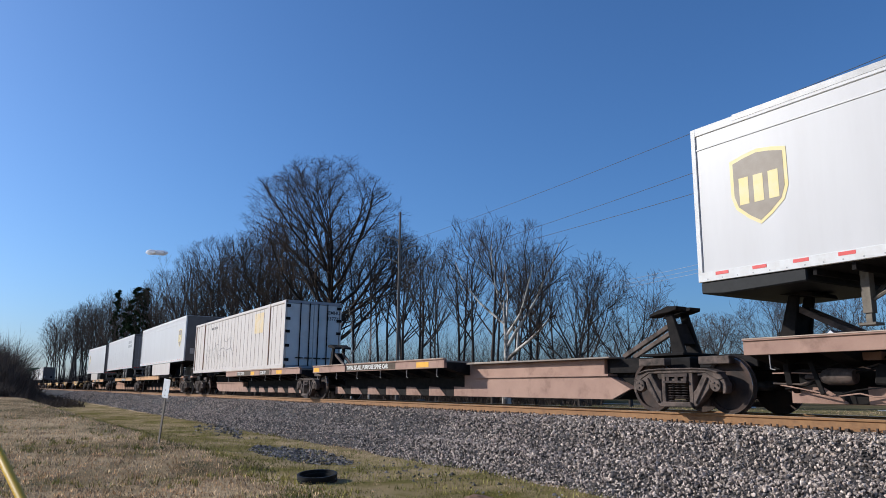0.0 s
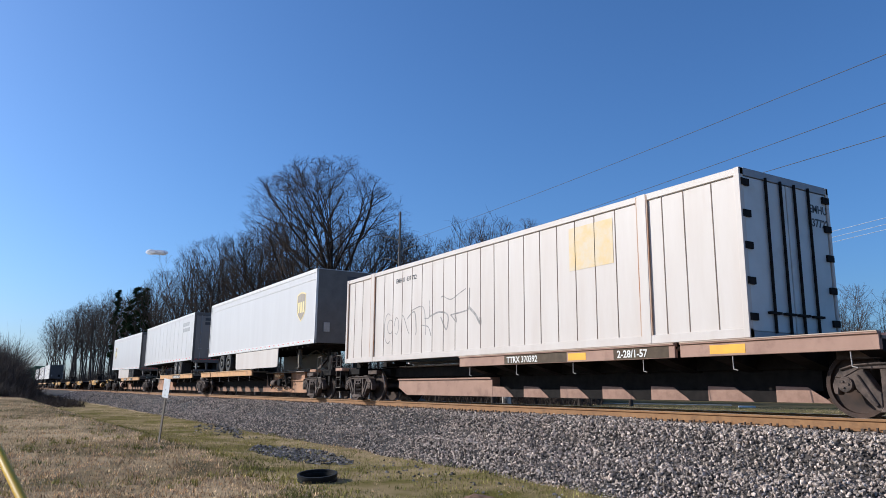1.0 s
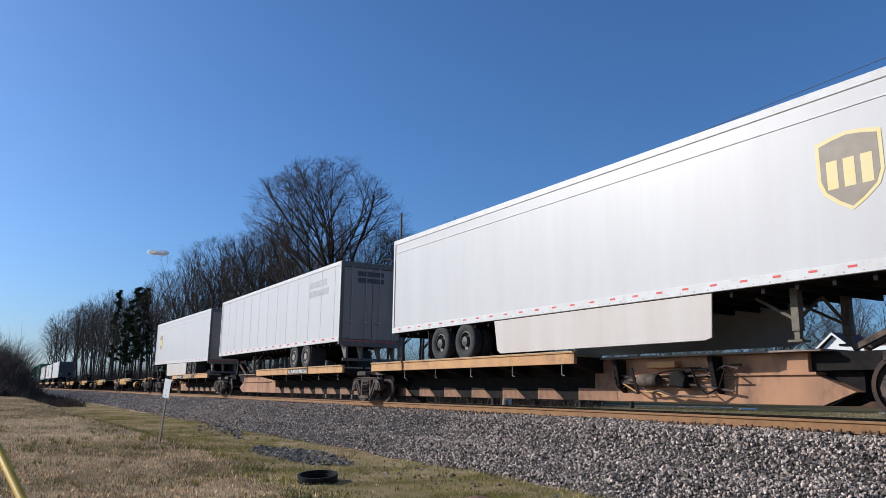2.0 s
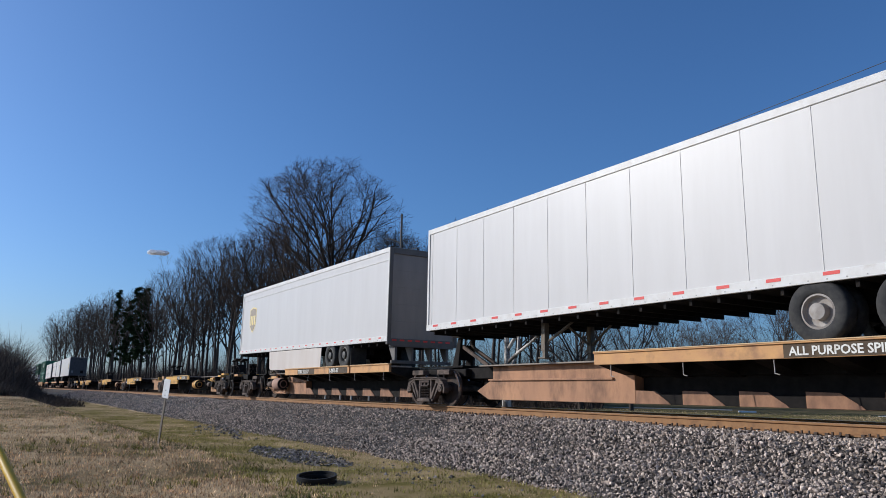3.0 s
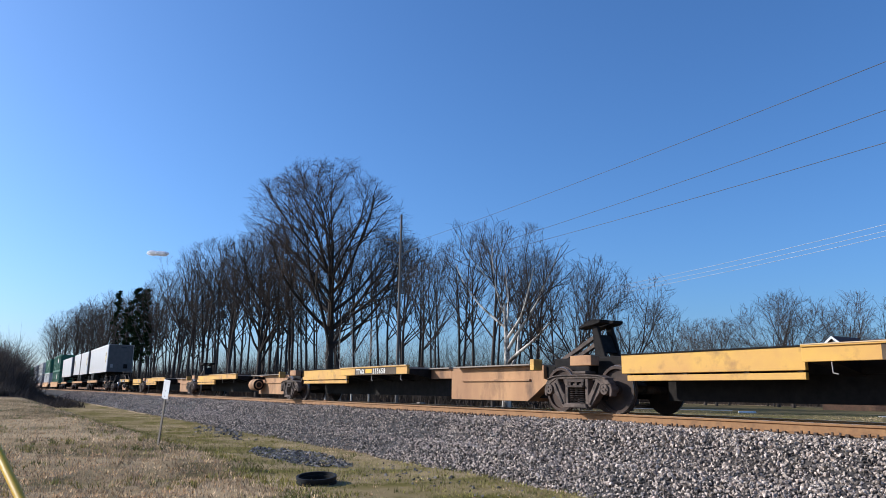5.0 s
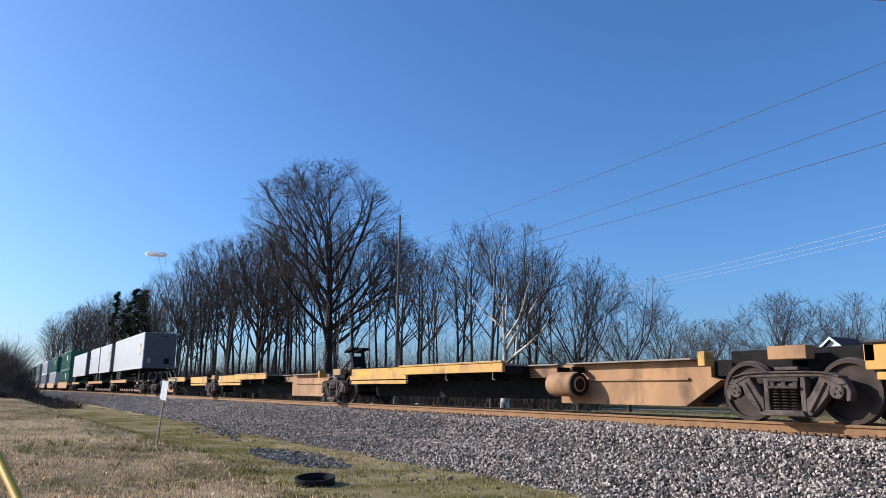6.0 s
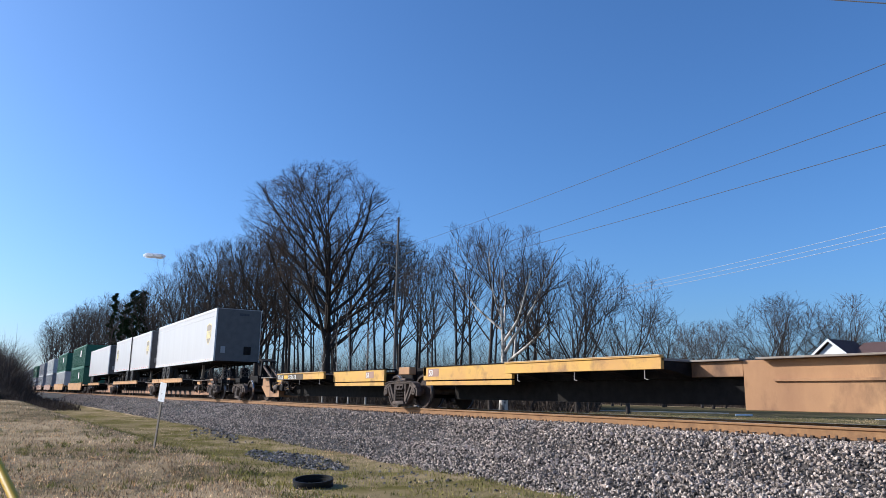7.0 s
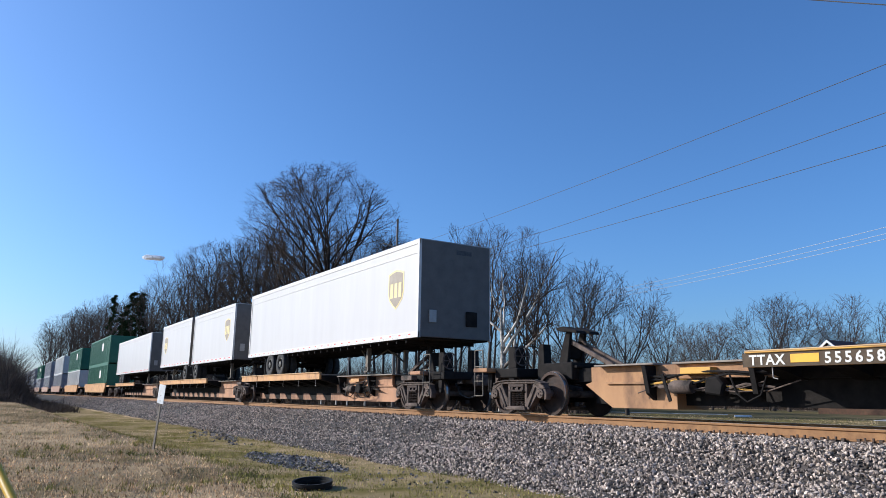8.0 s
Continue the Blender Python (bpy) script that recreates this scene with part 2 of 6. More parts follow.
# ---- mesh tools ----
class Shape:
    """Vertices and faces gathered for one mesh."""

    def __init__(self):
        self.v, self.f = [], []

    def poly(self, pts, faces, m=None):
        k = len(self.v)
        self.v += [tuple(m @ Vector(p)) if m else tuple(p) for p in pts]
        self.f += [tuple(i + k for i in f) for f in faces]
        return self

    def box(self, x0, x1, y0, y1, z0, z1, m=None):
        p = [(x0, y0, z0), (x1, y0, z0), (x1, y1, z0), (x0, y1, z0), (x0, y0, z1), (x1, y0, z1), (x1, y1, z1), (x0, y1, z1)]
        return self.poly(p, [(3, 2, 1, 0), (4, 5, 6, 7), (0, 1, 5, 4), (1, 2, 6, 5), (2, 3, 7, 6), (3, 0, 4, 7)], m)

    def prism(self, pts, a, b, axis="y", m=None):
        """A closed outline pushed from a to b along an axis: xz outlines along y, yz along x, xy along z."""
        n = len(pts)
        put = {"y": lambda p, d: (p[0], d, p[1]), "x": lambda p, d: (d, p[0], p[1]), "z": lambda p, d: (p[0], p[1], d)}[axis]
        vs = [put(p, a) for p in pts] + [put(p, b) for p in pts]
        fs = [tuple(range(n)), tuple(range(2 * n - 1, n - 1, -1))] + [(i, i + n, (i + 1) % n + n, (i + 1) % n) for i in range(n)]
        return self.poly(vs, fs, m)

    def tube(self, p0, p1, r0, r1=None, n=8, caps=True):
        r1 = r0 if r1 is None else r1
        p0, p1 = Vector(p0), Vector(p1)
        d = (p1 - p0).normalized()
        a = d.orthogonal().normalized()
        b = d.cross(a)
        vs = [p + (a * math.cos(w) + b * math.sin(w)) * r for p, r in ((p0, r0), (p1, r1)) for w in [2 * math.pi * i / n for i in range(n)]]
        fs = [(i, (i + 1) % n, (i + 1) % n + n, i + n) for i in range(n)]
        if caps:
            fs += [tuple(range(n - 1, -1, -1)), tuple(range(n, 2 * n))]
        return self.poly(vs, fs)

    def path(self, pts, r, n=6):
        """One bent tube through the points."""
        ps = [Vector(p) for p in pts]
        ds = [(q - p).normalized() for p, q in zip(ps, ps[1:])]
        vs, a = [], ds[0].orthogonal().normalized()
        for i, p in enumerate(ps):
            d = ds[0] if i == 0 else ds[-1] if i == len(ps) - 1 else (ds[i - 1] + ds[i]).normalized()
            a = (a - d * a.dot(d)).normalized()
            b = d.cross(a)
            vs += [p + (a * math.cos(w) + b * math.sin(w)) * r for w in [2 * math.pi * k / n for k in range(n)]]
        m = len(ps)
        fs = [(j * n + i, j * n + (i + 1) % n, (j + 1) * n + (i + 1) % n, (j + 1) * n + i) for j in range(m - 1) for i in range(n)]
        fs += [tuple(range(n - 1, -1, -1)), tuple(range((m - 1) * n, m * n))]
        return self.poly(vs, fs)

    def lathe(self, prof, n=24, m=None):
        """Profile of (radius, y) turned about the y axis."""
        k = len(prof)
        vs = [(r * math.cos(w), y, r * math.sin(w)) for w in [2 * math.pi * i / n for i in range(n)] for r, y in prof]
        fs = [(i * k + j, i * k + j + 1, ((i + 1) % n) * k + j + 1, ((i + 1) % n) * k + j) for i in range(n) for j in range(k - 1)]
        return self.poly(vs, fs, m)


def to_mesh(name, shape, material, bevel=0.0, smooth=False):
    me = bpy.data.meshes.new(name)
    me.from_pydata(shape.v, [], shape.f)
    bm = bmesh.new()
    bm.from_mesh(me)
    bmesh.ops.recalc_face_normals(bm, faces=bm.faces)
    if bevel:
        bmesh.ops.bevel(bm, geom=list(bm.edges), offset=bevel, segments=1, affect="EDGES", clamp_overlap=True)
    bm.to_mesh(me)
    bm.free()
    if smooth:
        me.shade_smooth()
        me.set_sharp_from_angle(angle=radians(38))
    for mm in (material if isinstance(material, (list, tuple)) else [material]):
        me.materials.append(M[mm])
    return me


def part(name, shape, material, parent, label="", bevel=0.0, smooth=False, at=None):
    ob = new(name, to_mesh(name, shape, material, bevel, smooth))
    ob.parent = parent
    if at is not None:
        ob.matrix_basis = at
    if label:
        ob["label"] = label
    return ob


def thing(name, label, category, group="", at=None, kind=""):
    ob = new(name)
    ob.empty_display_size = 0.3
    if at is not None:
        ob.matrix_basis = at
    return tagged(ob, label, category, group, kind)


def lettering(text, size, material, parent, at, name="lettering", label="", space=1.0):
    cu = bpy.data.curves.new(name, "FONT")
    cu.body, cu.size, cu.extrude, cu.offset = text, size, 0.002, 0.022 * size
    cu.resolution_u, cu.space_character = 2, space
    tmp = bpy.data.objects.new(name, cu)
    me = bpy.data.meshes.new_from_object(tmp)
    bpy.data.objects.remove(tmp)
    me.materials.clear()
    me.materials.append(M[material])
    ob = new(name, me)
    ob.parent = parent
    ob.matrix_basis = at
    if label:
        ob["label"] = label
    return ob


NEAR = Matrix(((1, 0, 0, 0), (0, 0, -1, 0), (0, 1, 0, 0), (0, 0, 0, 1)))   # lettering on a side that faces -y
EAST = Matrix(((0, 0, 1, 0), (1, 0, 0, 0), (0, 1, 0, 0), (0, 0, 0, 1)))    # lettering on an end that faces +x


def near_at(x, y, z):
    return Matrix.Translation((x, y, z)) @ NEAR


def east_at(x, y, z):
    return Matrix.Translation((x, y, z)) @ EAST


TRAIN = []       # (thing, place along the train, height)
WHEELS = []      # wheelsets that turn
WHEEL_R = 0.49


def aboard(ob, u, z=0.0, ry=0.0):
    ob.matrix_basis = pose(u, 0, z, 0, ry, 0)
    TRAIN.append((ob, u, z, ry))
    return ob


# ---- ground ----
def ramp(x, pts):
    """Smooth interpolation through (x, value) pairs."""
    if x <= pts[0][0]:
        return pts[0][1]
    for (a, p), (b, q) in zip(pts, pts[1:]):
        if x <= b:
            k = (x - a) / (b - a)
            k = k * k * (3 - 2 * k)
            return p + (q - p) * k
    return pts[-1][1]


HILL = [(-140, -0.7), (-75, -0.5), (-58, -0.33), (-45, -0.24), (-36, -0.42), (-28, -0.62), (-18, -0.88), (-11, -1.12), (0, -1.25), (12, -1.3)]
DITCH = [(-140, -1.0), (-60, -1.08), (-16, -1.12), (0, -1.2), (12, -1.2)]
CREST = [(-75, -11.2), (-58, -10.7), (-45, -9.9), (-36, -9.35), (-28, -8.85), (-18, -8.25), (0, -8.5)]
TOE = -4.5


def ground_z(x, y):
    far = ramp(-y, [(-60, -0.7), (-25, -0.62), (-6, -0.6), (-2.5, -0.5), (0, -0.5), (2.5, -0.6)])
    if y > -1.0:
        base = far
    else:
        ditch, hill = ramp(x, DITCH), ramp(x, HILL)
        edge = ramp(x, CREST)
        k = ramp(-y, [(-edge - 1.9, 0.0), (-edge + 0.5, 1.0)])
        base = ditch + (hill - ditch) * k + 0.06 * ramp(-y, [(3.9, 1.0), (5.2, 0.0)])
        base = base + (-0.55 - base) * ramp(y, [(-4.2, 0.0), (-1.8, 1.0)])
    near = max(0.0, 1 - math.hypot(x + 8, y + 8) / 60)
    return base + near * (0.05 * noise.noise((x * 0.5, y * 0.5, 0)) + 0.025 * noise.noise((x * 1.9, y * 1.9, 3)))


def build_ground():
    xs = sorted(set([-2500, -1500, -900, -600, -420, -320, -250, -200, -170] + [-150 + 3 * i for i in range(30)] + [-60 + 0.5 * i for i in range(144)]
                    + [14, 18, 25, 40, 70, 120, 250, 600, 1200]))
    ys = sorted(set([-1200, -600, -300, -150, -80, -50, -35, -26] + [-21 + 0.5 * i for i in range(40)] + [-1 + i for i in range(30)]
                    + [32, 38, 46, 56, 70, 100, 160, 300, 700, 1500, 2500]))
    s = Shape()
    s.v = [(x, y, ground_z(x, y)) for x in xs for y in ys]
    n = len(ys)
    s.f = [(i * n + j, (i + 1) * n + j, (i + 1) * n + j + 1, i * n + j + 1) for i in range(len(xs) - 1) for j in range(n - 1)]
    me = to_mesh("ground", s, "lawn", smooth=False)
    me.shade_smooth()
    tagged(new("ground", me), "patchy winter lawn of straw and green grass beside railway", "ground", kind="structure")
    xs, s, n = [-110 + 1.0 * i for i in range(108)], Shape(), 12
    for x in xs:
        a, b = -4.0, ramp(x, CREST) + 0.9 + 0.35 * noise.noise((x * 0.45, 2, 0))
        s.v += [(x, a + (b - a) * j / (n - 1), ground_z(x, a + (b - a) * j / (n - 1)) + (0.02 if 0 < j < n - 1 else -0.03)) for j in range(n)]
    s.f = [(i * n + j, i * n + j + 1, (i + 1) * n + j + 1, (i + 1) * n + j) for i in range(len(xs) - 1) for j in range(n - 1)]
    verge = to_mesh("verge", s, "verge")
    verge.shade_smooth()
    tagged(new("verge", verge), "yellow green grassy ditch along the foot of the ballast", "verge", kind="structure")
    xs, ys = [-120 + 4 * i for i in range(46)], [5.2 + 2.5 * i for i in range(32)]
    s, n = Shape(), len(ys)
    s.v = [(x, y, ground_z(x, y) + 0.014) for x in xs for y in ys]
    s.f = [(i * n + j, (i + 1) * n + j, (i + 1) * n + j + 1, i * n + j + 1) for i in range(len(xs) - 1) for j in range(n - 1)]
    tagged(new("lawn", to_mesh("lawn", s, "green_lawn")), "mown olive green lawn beyond the railway", "lawn", kind="structure")


def ballast_z(y):
    y = -abs(y)
    return ramp(y, [(TOE, -1.16), (-3.2, -0.72), (-1.95, -0.235), (-1.6, -0.2)])


def build_ballast():
    xs = [-700, -500, -350, -260, -200, -160, -130, -110] + [-95 + 2 * i for i in range(28)] + [-40 + 0.25 * i for i in range(210)] + [14, 20, 40, 100, 300]
    ys = [-4.9 + 0.2 * i for i in range(50)]
    s = Shape()
    for x in xs:
        for y in ys:
            rough = 0.03 * noise.noise((x * 2.3, y * 2.3, 7)) + 0.06 * noise.noise((x * 0.35, y * 0.6, 1))
            z = ballast_z(y) + (rough if abs(y) > 1.3 else -0.02)
            s.v.append((x, y, z - (0.25 if abs(y) > 4.6 else 0)))
    n = len(ys)
    s.f = [(i * n + j, (i + 1) * n + j, (i + 1) * n + j + 1, i * n + j + 1) for i in range(len(xs) - 1) for j in range(n - 1)]
    tagged(new("ballast", to_mesh("ballast", s, "ballast_bed")), "sloped crushed stone ballast bed under railway track, darkened as shade between stones", "ballast", kind="structure")


def stone_forms(count=24):
    forms = []
    for _ in range(count):
        bm = bmesh.new()
        for _ in range(11):
            v = Vector((random.gauss(0, 1), random.gauss(0, 1), random.gauss(0, 1))).normalized() * random.uniform(0.85, 1.25)
            bm.verts.new((v.x * 1.1, v.y * 0.9, v.z * 0.72))
        got = bmesh.ops.convex_hull(bm, input=bm.verts)
        bmesh.ops.delete(bm, geom=list({g for g in got["geom_interior"] + got["geom_unused"] if isinstance(g, bmesh.types.BMVert)}), context="VERTS")
        bm.verts.index_update()
        forms.append((np.array([v.co[:] for v in bm.verts]), np.array([[v.index for v in f.verts] for f in bm.faces])))
        bm.free()
    return forms


def scatter_stones(name, spots, label, material="stone"):
    """Joined loose stones at (x, y, z, size)."""
    forms = stone_forms()
    vs, fs, k = [], [], 0
    for x, y, z, r in spots:
        v, f = random.choice(forms)
        e = Euler((random.uniform(0, 6.3), random.uniform(0, 6.3), random.uniform(0, 6.3))).to_matrix()
        vs.append(v @ np.array(e).T * r + (x, y, z))
        fs.append(f + k)
        k += len(v)
    me = bpy.data.meshes.new(name)
    me.from_pydata(np.concatenate(vs).tolist(), [], np.concatenate(fs).tolist())
    me.materials.append(M[material])
    return tagged(new(name, me), label, "gravel", kind="stuff")


def build_stones():
    spots = []
    while len(spots) < 66000:
        x, y = random.uniform(-34, 4.0) if random.random() < 0.58 else random.uniform(-15, 3.0), random.uniform(-4.55, -0.95)
        wob = 0.25 * noise.noise((x * 0.8, 4, 0))
        if ballast_z(y) < ground_z(x, y) - 0.02 + 0.25 * wob and random.random() < 0.85:
            continue
        r = random.choice((0.014, 0.017, 0.020, 0.024, 0.029))
        spots.append((x, y, ballast_z(y) + 0.06 * noise.noise((x * 0.35, y * 0.6, 1)) + r * random.uniform(0.1, 1.2), r * random.uniform(0.8, 1.25)))
    while len(spots) < 80000:
        x, y = -34 - 80 * random.random() ** 1.5, random.uniform(-4.4, -0.95)
        if ballast_z(y) > ground_z(x, y) - 0.02:
            r = random.uniform(0.03, 0.045) * ramp(x, [(-110, 1.7), (-50, 1.0)])
            spots.append((x, y, ballast_z(y) + 0.06 * noise.noise((x * 0.35, y * 0.6, 1)) + r * 0.3, r))
    scatter_stones("ballast_stone", spots, "loose grey crushed stones covering the ballast shoulder")
    spots = []
    for _ in range(1500):
        a, d = random.uniform(0, 6.3), random.random() ** 0.7
        x, y = -16.2 + 2.6 * d * math.cos(a), -5.7 + 0.75 * d * math.sin(a)
        spots.append((x, y, ground_z(x, y) + 0.01, random.uniform(0.025, 0.06)))
    for _ in range(260):
        x = random.gauss(-26.5, 1.6)
        y = -4.3 - abs(random.gauss(0, 0.5)) - 0.12 * (x + 26)
        spots.append((x, y, ground_z(x, y) + 0.01, random.uniform(0.03, 0.075)))
    for _ in range(160):
        x, y = random.uniform(-14, -5), -4.6 - abs(random.gauss(0, 0.7))
        spots.append((x, y, ground_z(x, y) + 0.01, random.uniform(0.02, 0.05)))
    scatter_stones("ditch_stone", spots, "dark spilled stones lying in the grassy ditch", "dark_stone")


def build_track():
    root = thing("railway_track", "rusty steel rails spiked to dark wooden sleepers", "track", kind="structure")
    prof = [(-0.076, -0.185), (0.076, -0.185), (0.076, -0.172), (0.012, -0.145), (0.010, -0.05), (0.037, -0.035), (0.037, -0.006), (0.030, 0.0), (-0.030, 0.0), (-0.037, -0.006), (-0.037, -0.035), (-0.010, -0.05), (-0.012, -0.145), (-0.076, -0.172)]
    for y in (-0.755, 0.755):
        part("rail", Shape().prism([(y + a, b) for a, b in prof], -700, 300, "x"), "rail_side", root)
        part("rail_head", Shape().box(-700, 300, y - 0.029, y + 0.029, -0.003, 0.0012), "rail_head", root, "polished running surface of the rail")
    tie = to_mesh("sleeper", Shape().box(-0.115, 0.115, -1.3, 1.3, -0.37, -0.19), "tie_wood", 0.012)
    clip = Shape()
    for sx in (-0.16, 0.16):
        clip.box(sx - 0.025, sx + 0.025, -0.105, -0.055, -0.19, -0.145)
    clip.box(-0.09, 0.09, -0.17, 0.17, -0.19, -0.172)
    for sx in (-0.06, 0.06):
        clip.box(sx - 0.012, sx + 0.012, -0.115, -0.09, -0.175, -0.125)
        clip.box(sx - 0.012, sx + 0.012, 0.09, 0.115, -0.175, -0.125)
    clip = to_mesh("tie_plate", clip, "spike_steel")
    for i in range(100):
        x = -46 + 0.52 * i
        t = new("sleeper", tie)
        t.parent = root
        t.location = (x, random.uniform(-0.03, 0.03), 0)
        for y in (-0.755, 0.755):
            c = new("tie_plate", clip)
            c.parent = t
            c.location = (random.uniform(-0.02, 0.02), y, 0)


def grass_patch(name, spots, material, label, height):
    """Joined blades: bent narrow triangles at (x, y, z)."""
    n = len(spots)
    p = np.array(spots)
    a = np.random.uniform(0, 6.283, n)
    h = height * np.random.uniform(0.4, 1.25, n)
    w = 0.005 + 0.007 * np.random.rand(n)
    lean = np.random.uniform(0.1, 0.9, n) * h
    b = np.random.uniform(0, 6.283, n)
    dx, dy = np.cos(a) * w, np.sin(a) * w
    v = np.zeros((n, 3, 3))
    v[:, 0] = p + np.stack([dx, dy, -0.01 * np.ones(n)], 1)
    v[:, 1] = p - np.stack([dx, dy, 0.01 * np.ones(n)], 1)
    v[:, 2] = p + np.stack([np.cos(b) * lean, np.sin(b) * lean, h], 1)
    me = bpy.data.meshes.new(name)
    me.from_pydata(v.reshape(-1, 3).tolist(), [], np.arange(3 * n).reshape(-1, 3).tolist())
    me.materials.append(M[material])
    return tagged(new(name, me), label, "grass", kind="stuff")


def build_grass():
    green, dry = [], []
    for _ in range(260000):
        d = 4.5 + 52 * random.random() ** 1.75
        a = radians(random.uniform(118, 184))
        x, y = EYE[0] + d * math.cos(a), EYE[1] + d * math.sin(a)
        if ballast_z(y) > ground_z(x, y) + 0.03 + 0.12 * noise.noise((x * 0.7, y, 0)):
            continue
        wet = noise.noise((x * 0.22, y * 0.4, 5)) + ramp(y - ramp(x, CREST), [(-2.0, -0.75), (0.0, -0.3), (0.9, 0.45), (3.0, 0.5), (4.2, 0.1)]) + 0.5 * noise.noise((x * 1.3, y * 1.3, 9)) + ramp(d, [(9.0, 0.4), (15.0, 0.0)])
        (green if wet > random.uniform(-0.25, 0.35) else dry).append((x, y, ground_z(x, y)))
    clumps = []
    for _ in range(2600):
        d = 4.5 + 26 * random.random() ** 1.5
        a = radians(random.uniform(118, 184))
        x, y = EYE[0] + d * math.cos(a), EYE[1] + d * math.sin(a)
        if ballast_z(y) > ground_z(x, y) - 0.01:
            continue
        r = random.uniform(0.03, 0.10)
        spread = [(x + random.gauss(0, r), y + random.gauss(0, r)) for _ in range(14)]
        (clumps if noise.noise((x * 0.6, y * 0.6, 2)) > 0 else dry).extend((u, v, ground_z(u, v)) for u, v in spread)
    grass_patch("grass_tuft", clumps, "grass_blade", "uneven darker tufts of grass", 0.10)
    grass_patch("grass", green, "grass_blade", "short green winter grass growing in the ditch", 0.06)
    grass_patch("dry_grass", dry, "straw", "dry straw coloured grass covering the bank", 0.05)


# ---- trees ----
def grow(rng, trunk, trunk_r, clear, spread, levels, kids, reach=0.62, rise=0.10, lean=0.0, crown=None):
    """Skeleton of a bare tree: lists of (p, q, r0, r1, level). reach: length of the main limbs against the trunk."""
    segs = []

    def limb(p, d, length, r, level):
        steps = 1 if level == levels else (9, 6, 4, 3, 2, 2)[level]
        stops = []
        step = length / steps
        wob = (0.03, 0.10, 0.13, 0.17, 0.2, 0.2)[level]
        for i in range(steps):
            k = (i + 1) / steps
            d = (d + Vector((rng.gauss(0, wob), rng.gauss(0, wob), rng.gauss(0, wob * 0.6))) + Vector((0, 0, rise if level else 0.15))).normalized()
            q = p + d * step
            if crown and level:
                cz, rz, rx = crown
                far = Vector((q.x / rx, q.y / rx, (q.z - cz) / rz))
                if far.length_squared > rng.uniform(0.85, 1.1) + 0.22 * noise.noise(far.normalized() * 2.4 + Vector((trunk_r * 70, 0, 0))):
                    break
            segs.append((p, q, r * (1 - 0.8 * (i / steps)), r * (1 - 0.8 * k), level))
            stops.append((q, d, k, r * (1 - 0.8 * k)))
            p = q
        if level >= levels or not stops:
            return
        n = kids[level]
        for j in range(n):
            k = clear + (1 - clear) * (j + rng.random()) / n if level == 0 else 0.2 + 0.8 * (j + rng.random()) / n
            q, dd, kk, rr = stops[min(len(stops) - 1, int(k * len(stops)))]
            side = dd.orthogonal().normalized()
            side.rotate(Matrix.Rotation(rng.uniform(0, 6.283), 3, dd))
            ang = spread[min(level, len(spread) - 1)] * rng.uniform(0.7, 1.3) * ((1.45 - 0.8 * k) if level == 0 else 1.0)
            nd = (dd * math.cos(ang) + side * math.sin(ang)).normalized()
            ln = length * (reach if level == 0 else 0.5) * rng.uniform(0.7, 1.15) * ((1.15 - (0.55 if crown is None else 0.2) * k) if level == 0 else (1.1 - 0.45 * k))
            limb(q, nd, max(ln, 0.4), max(min(rr * 0.75, r * (0.4 if level == 0 else 0.5)), 0.009), level + 1)

    limb(Vector((0, 0, -0.3)), Vector((lean, 0, 1)).normalized(), trunk, trunk_r, 0)
    return segs


def segs_mesh(name, segs, material, low, high, thin=0.0):
    """Tapered tubes of the levels low..high, as one mesh."""
    vs, fs, k = [], [], 0
    last = max(sg[4] for sg in segs)
    for p, q, r0, r1, level in segs:
        if not low <= level <= high:
            continue
        n = 7 if level == 0 else (5 if level == 1 else 3)
        d = (q - p).normalized()
        a = d.orthogonal().normalized()
        b = d.cross(a)
        if level == last:
            # the last twigs end in a point
            vs += [p + (a * math.cos(w) + b * math.sin(w)) * max(r0, thin) for w in (0.0, 2.0944, 4.18879)] + [q]
            fs += [(k, k + 1, k + 3), (k + 1, k + 2, k + 3), (k + 2, k, k + 3)]
            k += 4
            continue
        for c, r in ((p, max(r0, thin)), (q, max(r1, thin * 0.7))):
            for i in range(n):
                w = 2 * math.pi * i / n
                vs.append(c + a * (math.cos(w) * r) + b * (math.sin(w) * r))
        fs += [(k + i, k + (i + 1) % n, k + (i + 1) % n + n, k + i + n) for i in range(n)]
        k += 2 * n
    me = bpy.data.meshes.new(name)
    me.from_pydata([v[:] for v in vs], [], fs)
    me.shade_smooth()
    me.materials.append(M[material])
    return me


def tree_kind(name, label, seed, tall, wide=None, bark="bark", twig="twig", thin=0.012, group="trees of the wood", **k):
    """A bare tree brought to a height and, where given, a crown width."""
    segs = grow(random.Random(seed), **k)
    top = sorted(q.z for _, q, *_ in segs)[int(len(segs) * 0.985)]
    out = sorted(math.hypot(q.x, q.y) for _, q, *_ in segs)[int(len(segs) * 0.94)]
    sz = tall / top
    sx = sz if wide is None else wide / 2 / out
    fit = Matrix.Diagonal((sx, sx, sz))
    segs = [(fit @ p, fit @ q, r0, r1, lv) for p, q, r0, r1, lv in segs]
    root = thing(name, label, "tree", group)
    for nm, lo, hi, mm in (("trunk", 0, 1, bark), ("crown", 2, 9, twig)):
        ob = new(nm, segs_mesh(nm, segs, mm, lo, hi, thin))
        ob.parent = root
        if nm == "crown":
            ob["label"] = "fine bare twigs"
    return root


